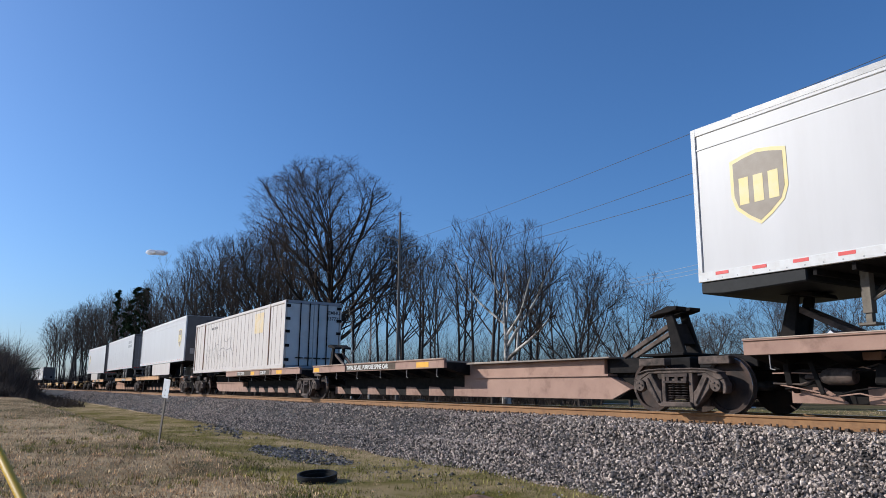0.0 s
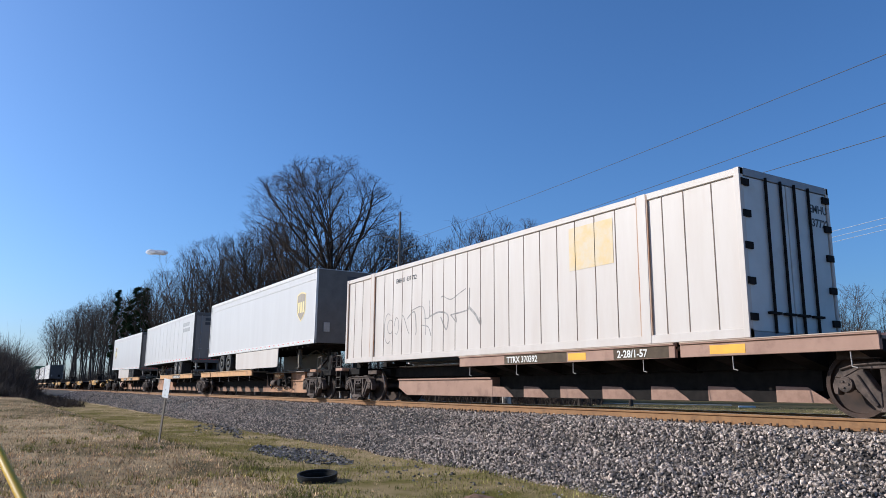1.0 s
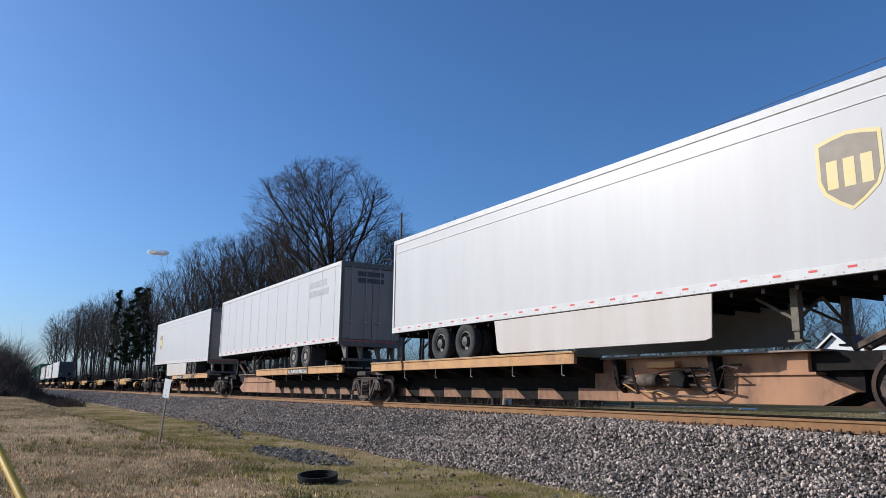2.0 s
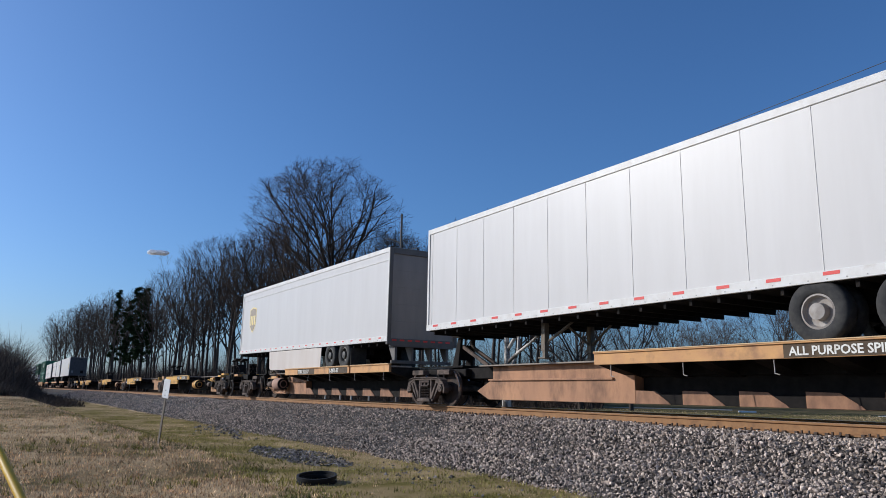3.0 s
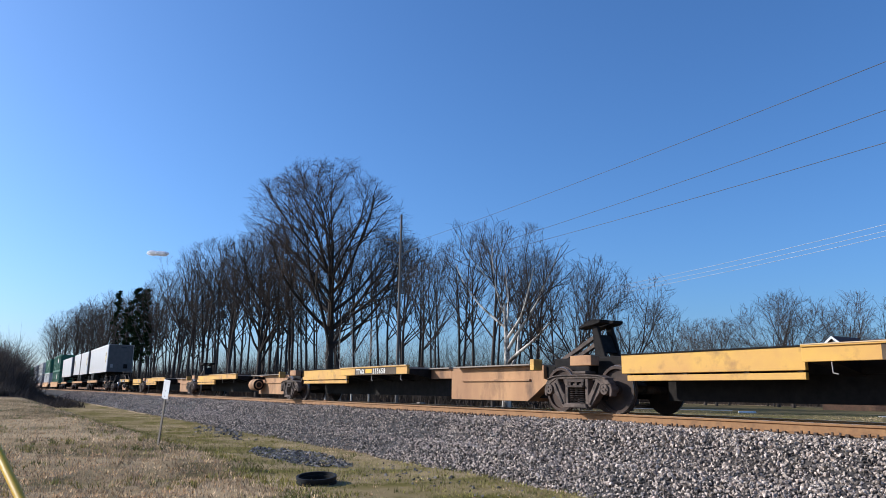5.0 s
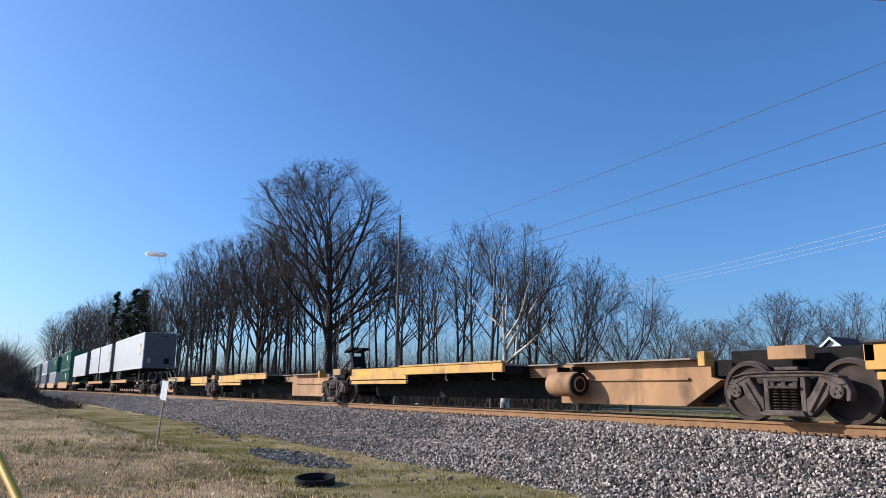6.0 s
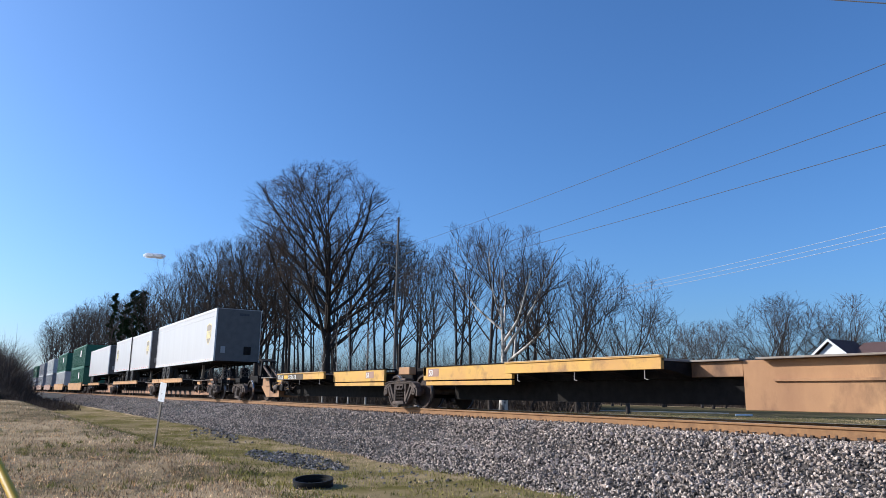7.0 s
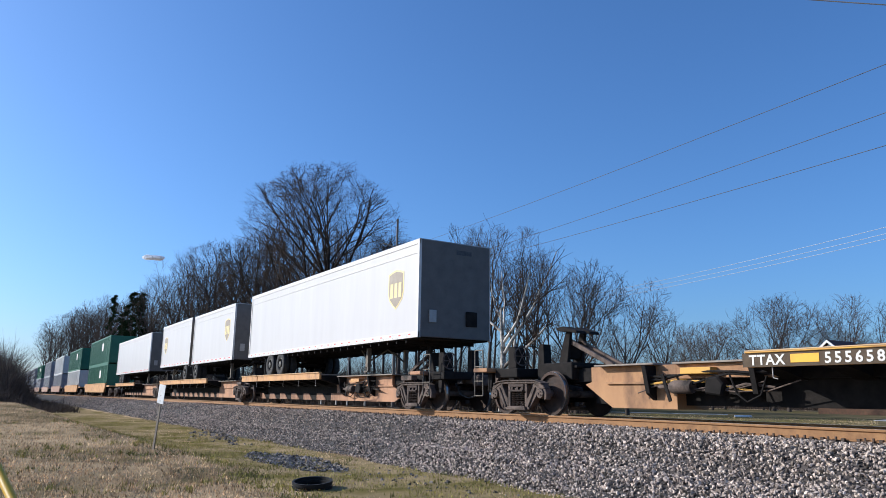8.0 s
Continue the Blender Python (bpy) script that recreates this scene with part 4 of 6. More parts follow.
def bogie_mesh():
    """Cast side frame of a two axle freight truck: outer plate from bars, in the xz plane."""
    s = Shape()
    fit = Matrix.Diagonal((0.955, 1.0, 0.96, 1.0))
    s.prism([(-1.07, 0.62), (-0.98, 0.735), (-0.75, 0.80), (-0.4, 0.82), (0.4, 0.82), (0.75, 0.80), (0.98, 0.735), (1.07, 0.62), (0.95, 0.60), (0.68, 0.735), (-0.68, 0.735), (-0.95, 0.60)], -0.09, 0.09, m=fit)
    # flange along the upper edge
    s.prism([(-0.98, 0.745), (-0.75, 0.81), (-0.4, 0.83), (0.4, 0.83), (0.75, 0.81), (0.98, 0.745), (0.96, 0.715), (0.74, 0.78), (0.4, 0.797), (-0.4, 0.797), (-0.74, 0.78), (-0.96, 0.715)], -0.125, 0.125, m=fit)
    for k in (-1, 1):
        s.prism([(k * 1.07, 0.62), (k * 1.12, 0.50), (k * 1.10, 0.37), (k * 1.03, 0.35), (k * 1.02, 0.50), (k * 0.95, 0.60)], -0.08, 0.08, m=fit)
        s.prism([(k * 0.68, 0.735), (k * 0.95, 0.60), (k * 0.79, 0.58), (k * 0.75, 0.44), (k * 0.46, 0.12), (k * 0.38, 0.12), (k * 0.38, 0.38), (k * 0.45, 0.44), (k * 0.61, 0.69), (k * 0.61, 0.735)], -0.085, 0.085, m=fit)
        # raised web of the diagonal
        s.prism([(k * 0.70, 0.66), (k * 0.745, 0.64), (k * 0.46, 0.17), (k * 0.42, 0.20)], -0.12, 0.12, m=fit)
        s.prism([(k * 0.28, 0.13), (k * 0.38, 0.13), (k * 0.38, 0.735), (k * 0.28, 0.735)], -0.075, 0.075, m=fit)
        s.prism([(k * 0.80, 0.52), (k * 1.01, 0.52), (k * 0.99, 0.598), (k * 0.82, 0.598)], -0.115, 0.115, m=fit)
    s.prism([(-0.40, 0.105), (0.40, 0.105), (0.34, 0.20), (-0.34, 0.20)], -0.14, 0.14, m=fit)
    return s


def springs():
    s = Shape()
    for x in (-0.15, 0.0, 0.15):
        for i in range(7):
            z = 0.21 + 0.046 * i
            s.lathe([(0.045, -0.012), (0.072, 0.0), (0.045, 0.012)], 12, Matrix.Translation((x, 0, z)) @ Matrix.Rotation(radians(90), 4, "X"))
    s.box(-0.26, 0.26, -0.1, 0.1, 0.53, 0.57)
    s.box(-0.26, 0.26, -0.06, 0.06, 0.64, 0.70)
    for x in (-0.2, 0.0, 0.2):
        s.box(x - 0.035, x + 0.035, -0.05, 0.05, 0.57, 0.64)
    return s


def make_bogie():
    root = thing("rail_truck", "rust brown cast steel two axle truck on rails", "bogie", "trucks of the train")
    frame_mesh = to_mesh("side_frame", bogie_mesh(), "truck_steel", 0.012)
    spring_mesh = to_mesh("spring_nest", springs(), "spring_steel", smooth=True)
    for s in (-1, 1):
        f = new("side_frame", frame_mesh)
        f.parent, f.location = root, (0, s * 1.0, 0)
        n = new("spring_nest", spring_mesh)
        n.parent, n.location = f, (0, s * 0.04, 0)
    part("bolster", Shape().prism([(-1.05, 0.52), (-1.05, 0.62), (-0.35, 0.72), (0.35, 0.72), (1.05, 0.62), (1.05, 0.52), (0.3, 0.42), (-0.3, 0.42)], -0.2, 0.2, "x"), "truck_steel", root, bevel=0.015)
    b = Shape()
    for x in (-0.42, 0.42):
        b.box(x - 0.05, x + 0.05, -0.85, 0.85, 0.30, 0.42)
        for y in (-0.76, 0.76):
            b.box(x - 0.06 + (0.08 if x > 0 else -0.08), x + 0.06 + (0.08 if x > 0 else -0.08), y - 0.05, y + 0.05, 0.28, 0.55)
    part("brake_beam", b, "black_steel", root)
    for x in (-0.865, 0.865):
        wheelset(root, x)
    return root


BOGIE = make_bogie()
bogie_places = [9.2, -9.3, -27.85, -45.55, -49.75, -67.6, -86.2, -103.65, -108.55, -125.0, -142.78, -160.7, -178.15, -195.0, -200.0, -217.4, -238.3, -257.6]
for i, place in enumerate(bogie_places):
    ob = BOGIE if i == 0 else copy_thing(BOGIE, Matrix())
    aboard(ob, place)
    WHEELS += [c for c in ob.children if c.name.startswith("wheelset")]


# ---- spine car platforms ----
def hitch(root, x, face, up, tone):
    """Trailer hitch: two leaning legs, a top plate and a diagonal strut. face: the way the strut runs."""
    s = Shape()
    for y in (-0.22, 0.22):
        s.prism([(x - face * 0.40, 1.08), (x - face * 0.06, 1.08), (x + face * 0.08, up - 0.13), (x - face * 0.10, up - 0.13)], y - 0.04, y + 0.04)
    s.prism([(x - face * 0.30, 1.30), (x - face * 0.08, 1.30), (x + face * 0.05, up - 0.34), (x - face * 0.10, up - 0.34)], -0.18, 0.18)
    hs = part("hitch_stand", s, "black_steel", root, "dark steel trailer hitch stand", bevel=0.015)
    for y0, y1 in ((-0.36, -0.05), (0.05, 0.36)):
        head = Shape().prism([(x + face * 0.42, up - 0.20), (x + face * 0.38, up - 0.13), (x + face * 0.06, up - 0.04), (x - face * 0.05, up + 0.0), (x - face * 0.32, up - 0.02), (x - face * 0.30, up - 0.09), (x - face * 0.1, up - 0.13), (x + face * 0.15, up - 0.15)], y0, y1)
        part("hitch_head", head, "black_steel", hs, "worn black coupling plate", bevel=0.012)
    for y in (-0.16, 0.16):
        a, b = Vector((x + face * 1.35, y, 1.10)), Vector((x + face * 0.0, y, up - 0.36))
        d = (b - a).normalized()
        nrm = Vector((-d.z, 0, d.x)) * 0.05
        st = Shape().prism([(a.x + nrm.x, a.z + nrm.z), (a.x - nrm.x, a.z - nrm.z), (b.x - nrm.x, b.z - nrm.z), (b.x + nrm.x, b.z + nrm.z)], y - 0.04, y + 0.04)
        part("diagonal_strut", st, "truck_steel", hs, "weathered diagonal strut", bevel=0.01)
    part("hitch_base", Shape().box(x - 0.55, x + 0.55, -0.5, 0.5, 1.065, 1.12), "black_steel", hs, bevel=0.01)


def side_deck(root, x0, x1, tone, breaks, hooks=True, dz=0.0):
    """Tyre decks along both sides between x0 and x1, split at breaks."""
    cuts = [x0] + sorted(breaks) + [x1]
    for s in (-1, 1):
        for a, b in zip(cuts, cuts[1:]):
            a, b = a + 0.06, b - 0.06
            d = part("deck", Shape().box(a, b, min(s * 0.5, s * 1.27), max(s * 0.5, s * 1.27), 1.12 + dz, 1.165 + dz), "deck_top", root, "worn steel tyre deck")
            f = Shape().prism([(s * 1.22, 0.965 + dz), (s * 1.30, 0.965 + dz), (s * 1.30, 1.19 + dz), (s * 1.33, 1.19 + dz), (s * 1.33, 1.215 + dz), (s * 1.22, 1.215 + dz)], a, b, "x")
            part("deck_edge", f, tone, d, bevel=0.005)
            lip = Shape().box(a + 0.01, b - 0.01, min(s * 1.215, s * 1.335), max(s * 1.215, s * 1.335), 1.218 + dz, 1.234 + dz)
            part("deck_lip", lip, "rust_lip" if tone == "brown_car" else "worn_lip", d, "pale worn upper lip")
    n = max(2, int((x1 - x0) / 1.25))
    slim = [(0.19, 1.11 + dz), (1.21, 1.11 + dz), (1.21, 0.97 + dz), (0.9, 0.88), (0.19, 0.72)]
    # bearers take the same black as the painted underside shade
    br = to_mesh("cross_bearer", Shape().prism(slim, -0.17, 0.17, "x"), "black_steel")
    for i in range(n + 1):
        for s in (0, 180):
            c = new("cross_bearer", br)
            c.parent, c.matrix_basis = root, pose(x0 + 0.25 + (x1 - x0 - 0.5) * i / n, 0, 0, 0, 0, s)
    # plates in the sill's colour, shaped as sunlit patches between the bearers' shadows
    if tone != "yellow_car":
        gu = to_mesh("gusset", Shape().prism([(0, 0.205), (0.95, 0.205), (0.90, 0.25), (0.56, 0.455), (0.0, 0.47)], -0.445, -0.425), {"orange_car": "orange_sill"}.get(tone, tone))
        k = max(2, int((x1 - x0) / 1.25))
        for i in range(k):
            c = new("gusset", gu)
            c.parent, c.location = root, (x0 + 0.3 + (x1 - x0 - 1.2) * i / max(1, k - 1), 0, 0)
    if hooks:
        hk = to_mesh("tie_hook", Shape().path([(0, -1.26, 0.97), (0.02, -1.28, 0.74), (0.10, -1.28, 0.72)], 0.010, 5), "hook_steel")
        m = max(2, int((x1 - x0) / 1.6))
        for i in range(m):
            c = new("tie_hook", hk)
            c.parent, c.location = root, (x0 + 0.5 + (x1 - x0 - 1.0) * i / max(1, m - 1), 0, 0)


def sill(root, length, tone, plate=None, chord=True, a_in=1.75, deep=0.2, top=1.06, plate_top=None):
    """Deep centre sill. plate: (from, to) where full side plates stand out; elsewhere the sill is narrow."""
    h = length / 2
    a = h - a_in
    wide = 0.45
    if plate is None:
        p = [(-a, 0.42), (-a + 0.55, deep), (a - 0.55, deep), (a, 0.42), (a - 0.75, 0.74), (a - 0.75, top), (-a + 0.75, top), (-a + 0.75, 0.74)]
        s = part("centre_sill", Shape().prism(p, -wide, wide), tone, root, "deep weathered steel centre sill", bevel=0.008)
        x0, x1 = -a, a
    else:
        # black in place of the car's colour, for shade below the decks
        part("centre_sill", Shape().box(-a, a, -0.2, 0.2, deep + 0.08, top - 0.005), "black_steel", root, "narrow centre sill, black for the shade under the decks")
        # chord coloured black as the shadow around the sunlit sill patches
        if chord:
            part("lower_chord", Shape().prism([(-a, 0.40), (-a + 0.45, deep), (a - 0.45, deep), (a, 0.40), (a - 0.25, 0.40), (-a + 0.25, 0.40)], -wide + 0.03, wide - 0.03), "black_steel", root, "lower chord of the sill, black for the shadow on it", bevel=0.006)
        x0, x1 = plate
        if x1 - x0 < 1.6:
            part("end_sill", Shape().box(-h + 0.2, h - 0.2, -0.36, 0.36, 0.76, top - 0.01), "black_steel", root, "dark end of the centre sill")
            return None
        lo = [(x0, 0.42), (x0 + 0.55, deep)] if x0 < -a + 0.3 else [(x0, deep)]
        hi = [(x1 - 0.55, deep), (x1, 0.42)] if x1 > a - 0.3 else [(x1, deep)]
        up_hi = [(x1 - 0.75, 0.74), (x1 - 0.75, top)] if x1 > a - 0.3 else [(x1, top)]
        up_lo = [(x0 + 0.75, top), (x0 + 0.75, 0.74)] if x0 < -a + 0.3 else [(x0, top)]
        if tone == "yellow_sill":
            # the plate's lower edge rakes up towards the truck
            if x0 < -a + 0.3:
                lo, up_lo = [(x0 - 0.1, 0.69), (x0 + 0.72, deep)], [(x0 + 0.1, top), (x0 + 0.1, 0.74)]
            if x1 > a - 0.3:
                hi, up_hi = [(x1 - 0.72, deep), (x1 + 0.1, 0.69)], [(x1 - 0.1, 0.74), (x1 - 0.1, top)]
        # plate ends low; the black sill above is painted shade of the recess
        if plate_top:
            up_hi, up_lo = [(x1, plate_top)], [(x0, plate_top)]
        s = part("side_plate", Shape().prism(lo + hi + up_hi + up_lo, -wide, wide), tone, root, "deep weathered steel side plate", bevel=0.008)
    part("end_sill", Shape().box(-h + 0.2, h - 0.2, -0.36, 0.36, 0.76, top - 0.01), "black_steel", root, "dark end of the centre sill")
    part("top_flange", Shape().box(x0 + 0.4, x1 - 0.4, -wide - 0.20, wide + 0.20, top + 0.003, top + 0.035), "deck_top", root)
    rib = plate_top or 0.69
    for s_ in (-1, 1):
        part("side_rib", Shape().box(x0 + (0.0 if plate_top else 0.6), x1 - (0.0 if plate_top else 0.6), min(s_ * (wide - 0.24), s_ * (wide + 0.05)), max(s_ * (wide - 0.24), s_ * (wide + 0.05)), rib + 0.003, rib + 0.045), tone, s)
    return s


def platform(u_right, u_left, tone, deck, breaks=(), hitch_end=0, kind="tan", label="", up=2.06, name="spine_car_platform", hitch_off=1.15, plate=None, half=0.0, plate_top=None):
    """One articulated platform between two trucks. deck: (left, right) measured along the train. hitch_end: +1 at the right truck, -1 at the left one."""
    length, mid = u_right - u_left, (u_right + u_left) / 2
    root = thing(name, label, "rail car", "platforms of the train")
    if plate is None:
        plate = (deck[1] - 0.35, u_right - 1.75) if hitch_end > 0 else (u_left + 1.75, deck[0] + 0.35)
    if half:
        # only the part beside the truck has a full plate, the rest an upper band over a recess, its shade put in as a
        # black sill
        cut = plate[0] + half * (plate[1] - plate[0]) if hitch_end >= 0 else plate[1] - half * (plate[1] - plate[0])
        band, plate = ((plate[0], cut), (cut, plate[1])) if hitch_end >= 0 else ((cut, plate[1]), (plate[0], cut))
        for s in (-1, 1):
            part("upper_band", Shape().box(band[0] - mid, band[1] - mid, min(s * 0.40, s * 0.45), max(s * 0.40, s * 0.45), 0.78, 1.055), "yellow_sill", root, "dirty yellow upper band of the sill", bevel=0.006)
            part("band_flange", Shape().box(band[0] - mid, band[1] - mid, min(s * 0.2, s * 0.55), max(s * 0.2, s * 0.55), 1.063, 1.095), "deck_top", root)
    sill(root, length, {"yellow_car": "yellow_sill", "orange_car": "orange_sill"}.get(tone, tone), (plate[0] - mid, plate[1] - mid), kind != "yellow", plate_top=plate_top)
    side_deck(root, deck[0] - mid, deck[1] - mid, tone, [b - mid for b in breaks], dz=-0.055 if kind == "yellow" else 0.0)
    if hitch_end:
        hitch(root, hitch_end * (length / 2 - hitch_off), -hitch_end, up, tone)
    # end plates over the trucks
    for s in (-1, 1):
        e = s * (length / 2 - 0.72)
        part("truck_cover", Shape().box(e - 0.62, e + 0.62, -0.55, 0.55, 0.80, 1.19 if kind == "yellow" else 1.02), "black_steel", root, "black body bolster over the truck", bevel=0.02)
        for y in (-1, 1):
            lo, hi = min(y * 0.71, y * 0.95), max(y * 0.71, y * 0.95)
            if kind == "yellow" and s > 0:
                part("side_bearing", Shape().box(length / 2 - 0.34, length / 2 + 0.34, lo, hi, 0.99, 1.21), "yellow_car" if u_right > -110 else "yellow_sill", root, bevel=0.012)
                part("bearing_pad", Shape().box(length / 2 - 0.2, length / 2 + 0.22, lo - 0.06, hi, 0.815, 0.87), "truck_steel", root, bevel=0.01)
            elif kind != "yellow":
                part("side_bearing", Shape().box(e - 0.36, e + 0.3, min(y * 0.71, y * 0.9), max(y * 0.71, y * 0.9), 0.86, 1.0), "truck_steel", root, bevel=0.012)
            if kind == "yellow" and -178.5 < mid < -130:
                c = e - s * (0.92 if s > 0 else 0.6)
                part("end_plate", Shape().box(c - 0.08, c + 0.08, min(y * 0.72, y * 0.98), max(y * 0.72, y * 0.98), 0.92, 1.18), tone, root, "small yellow end plate", bevel=0.01)
    aboard(root, mid)
    return root, mid


def reservoir(root, x, y=-0.78, r=0.27, tone="orange_car", z=0.62, l=0.95):
    s = Shape().lathe([(0, -l / 2), (r * 0.6, -l / 2 + 0.0), (r * 0.9, -l / 2 + 0.06), (r, -l / 2 + 0.14), (r, l / 2 - 0.14), (r * 0.9, l / 2 - 0.06), (r * 0.6, l / 2), (0, l / 2)], 22, Matrix.Translation((x, y, z)) @ Matrix.Rotation(radians(90), 4, "Z"))
    part("air_reservoir", s, tone, root, "round weathered air brake reservoir", smooth=True)
    for k in (-0.25, 0.25):
        part("bracket", Shape().box(x + k - 0.02, x + k + 0.02, y - 0.02, y + 0.34, z + r - 0.02, 1.0), "black_steel", root)
    part("end_cap", Shape().lathe([(0, 0), (r * 0.93, 0), (r * 0.93, 0.05), (0, 0.09)], 18, Matrix.Translation((x + l / 2 - 0.07, y, z)) @ Matrix.Rotation(radians(-90), 4, "Z")), "black_steel", root, "dark domed end of the reservoir", smooth=True)


def brake_rigging(root, x, tone, y=-0.6):
    """Brake cylinder, levers, pipes and hanging chain on the sill's side."""
    rng = random.Random(int(abs(x) * 100))
    for k in range(7):
        z = rng.uniform(0.42, 0.86)
        pts = [(x - 1.5 + rng.uniform(0, 0.5), y, z)]
        while pts[-1][0] < x + 1.0 + 0.1 * k:
            pts.append((pts[-1][0] + rng.uniform(0.2, 0.7), y + rng.uniform(-0.07, 0.05), min(0.9, max(0.32, pts[-1][2] + rng.gauss(0, 0.09)))))
        part("brake_pipe", Shape().path(pts, rng.choice((0.012, 0.016, 0.022))), rng.choice(("black_steel", "truck_steel", "black_steel", "truck_steel", tone)), root, "bent brake pipe")
    cyl = Shape().lathe([(0, -0.3), (0.11, -0.3), (0.13, -0.24), (0.13, 0.12), (0.10, 0.2), (0.04, 0.22), (0.035, 0.5), (0, 0.5)], 16, Matrix.Translation((x - 0.35, y - 0.05, 0.62)) @ Matrix.Rotation(radians(90), 4, "Z"))
    part("brake_cylinder", cyl, "truck_steel", root, "grimy brake cylinder", smooth=True)
    part("control_valve", Shape().prism([(x + 0.25, 0.5), (x + 0.62, 0.46), (x + 0.68, 0.66), (x + 0.55, 0.80), (x + 0.3, 0.78)], y - 0.14, y + 0.1), "black_steel", root, "black brake control valve", bevel=0.03)
    part("brake_lever", Shape().prism([(x - 0.78, 0.86), (x - 0.70, 0.88), (x - 0.52, 0.36), (x - 0.60, 0.34)], y - 0.10, y - 0.07), "black_steel", root, bevel=0.01)
    part("rigging_bracket", Shape().box(x - 0.35, x + 0.35, y - 0.04, y + 0.16, 0.86, 0.98), tone, root, bevel=0.01)
    part("brake_chain", Shape().path([(x + 0.75, y - 0.05, 0.84), (x + 0.9, y - 0.07, 0.5), (x + 1.1, y - 0.07, 0.36), (x + 1.35, y - 0.05, 0.48), (x + 1.45, y, 0.8)], 0.018), "black_steel", root, "slack brake chain")
    for k in (-1.15, 1.25):
        part("stiffener", Shape().prism([(y + 0.16, 0.36), (y + 0.16, 1.04), (y - 0.16, 1.04), (y - 0.05, 0.5)], x + k - 0.05, x + k + 0.05, "x"), "black_steel", root)


def ladder(root, x, y=-1.22, z0=0.42, z1=1.55, w=0.36):
    s = Shape()
    for k in (0, w):
        s.path([(x + k, y, z0), (x + k, y, z1)], 0.016)
    for z in (z0, z0 + 0.36, z0 + 0.72, z1):
        s.path([(x, y, z), (x + w, y, z)], 0.014)
    part("ladder", s, "post_steel", root, "thin steel ladder rungs")


def end_step(root, x, tone, rung):
    """End platform of a car, with ladder and hand brake box."""
    part("end_platform", Shape().box(x - 0.75, x - 0.15, -1.25, 1.25, 1.0, 1.10), tone, root, bevel=0.012)
    part("end_beam", Shape().box(x - 0.145, x + 0.75, -1.0, 1.0, 0.86, 1.08), "black_steel", root, "grimy black end beam", bevel=0.02)
    part("end_post", Shape().prism([(x - 0.14, 1.1), (x + 0.14, 1.1), (x + 0.10, 1.75), (x - 0.10, 1.75)], 0.35, 0.6), "black_steel", root, bevel=0.01)
    part("brake_housing", Shape().prism([(x + 0.18, 1.083), (x + 0.52, 1.083), (x + 0.52, 1.52), (x + 0.42, 1.62), (x + 0.18, 1.62)], -0.85, -0.55), "black_steel", root, "black hand brake housing", bevel=0.02)
    wheel = Shape().lathe([(0.22, -0.012), (0.245, 0.0), (0.22, 0.012), (0.205, 0.0), (0.22, -0.012)], 24, Matrix.Translation((x + 0.56, -0.7, 1.38)) @ Matrix.Rotation(radians(90), 4, "Z"))
    for a in (0, 60, 120):
        c, d = 0.21 * math.cos(radians(a)), 0.21 * math.sin(radians(a))
        wheel.tube((x + 0.56, -0.7 - c, 1.38 - d), (x + 0.56, -0.7 + c, 1.38 + d), 0.012, n=5)
    part("brake_wheel", wheel, "truck_steel", root, "round hand brake wheel")
    for k in (-0.55, 0.35):
        part("hanger", Shape().prism([(x + k, 0.99 if k < 0 else 0.855), (x + k + 0.22, 0.99 if k < 0 else 0.855), (x + k + 0.16, 0.5), (x + k + 0.04, 0.5)], -0.95, -0.86), "black_steel", root, bevel=0.01)
    ladder(root, rung)


def coupler(root, x, s):
    c = Shape().box(min(x, x + s * 0.75), max(x, x + s * 0.75), -0.09, 0.09, 0.76, 0.94)
    c.box(min(x + s * 0.7, x + s * 1.02), max(x + s * 0.7, x + s * 1.02), -0.2, 0.16, 0.70, 1.0)
    part("coupler", c, "truck_steel", root, "rusty knuckle coupler", bevel=0.03)
    part("air_hose", Shape().path([(x + s * 0.2, -0.4, 0.75), (x + s * 0.45, -0.42, 0.45), (x + s * 0.75, -0.36, 0.36), (x + s * 1.0, -0.3, 0.42)], 0.022), "rubber", root)


# first car, weathered brown
label_brown = "weathered brown steel intermodal spine car platform on rails"
p1, m1 = platform(9.2, -9.3, "brown_car", (-7.75, 6.0), [-1.5], -1, hitch_off=1.9, up=2.14, label="weathered brown spine car platform carrying a white trailer")
brake_rigging(p1, -6.2 - m1, "brown_car")
p2, m2 = platform(-9.3, -27.85, "brown_car", (-26.7, -17.0), [-23.6], 1, hitch_off=0.85, label="empty weathered brown spine car platform with raised hitch")
p3, m3 = platform(-27.85, -45.55, "brown_car", (-38.9, -28.0), [-31.6], -1, label="weathered brown spine car platform under a cream container", up=1.22, plate_top=0.66)
end_step(p3, -46.4 - m3, "brown_car", -47.12 - m3)
coupler(p3, -46.6 - m3, -1)
hitch(p2, -27.25 - m2, 1, 2.12, "brown_car")
part("number_panel", Shape().box(-23.57 - m2, -19.9 - m2, -1.3025, -1.299, 0.985, 1.185), "panel_brown", p2, "dark brown number panel")
lettering("TWIN 28'-ALL PURPOSE SPINE CAR", 0.20, "ink_white", p2, near_at(-23.5 - m2, -1.306, 1.02))
part("yellow_patch", Shape().box(-26.55 - m2, -26.0 - m2, -1.304, -1.298, 1.0, 1.15), "bright_yellow", p2)
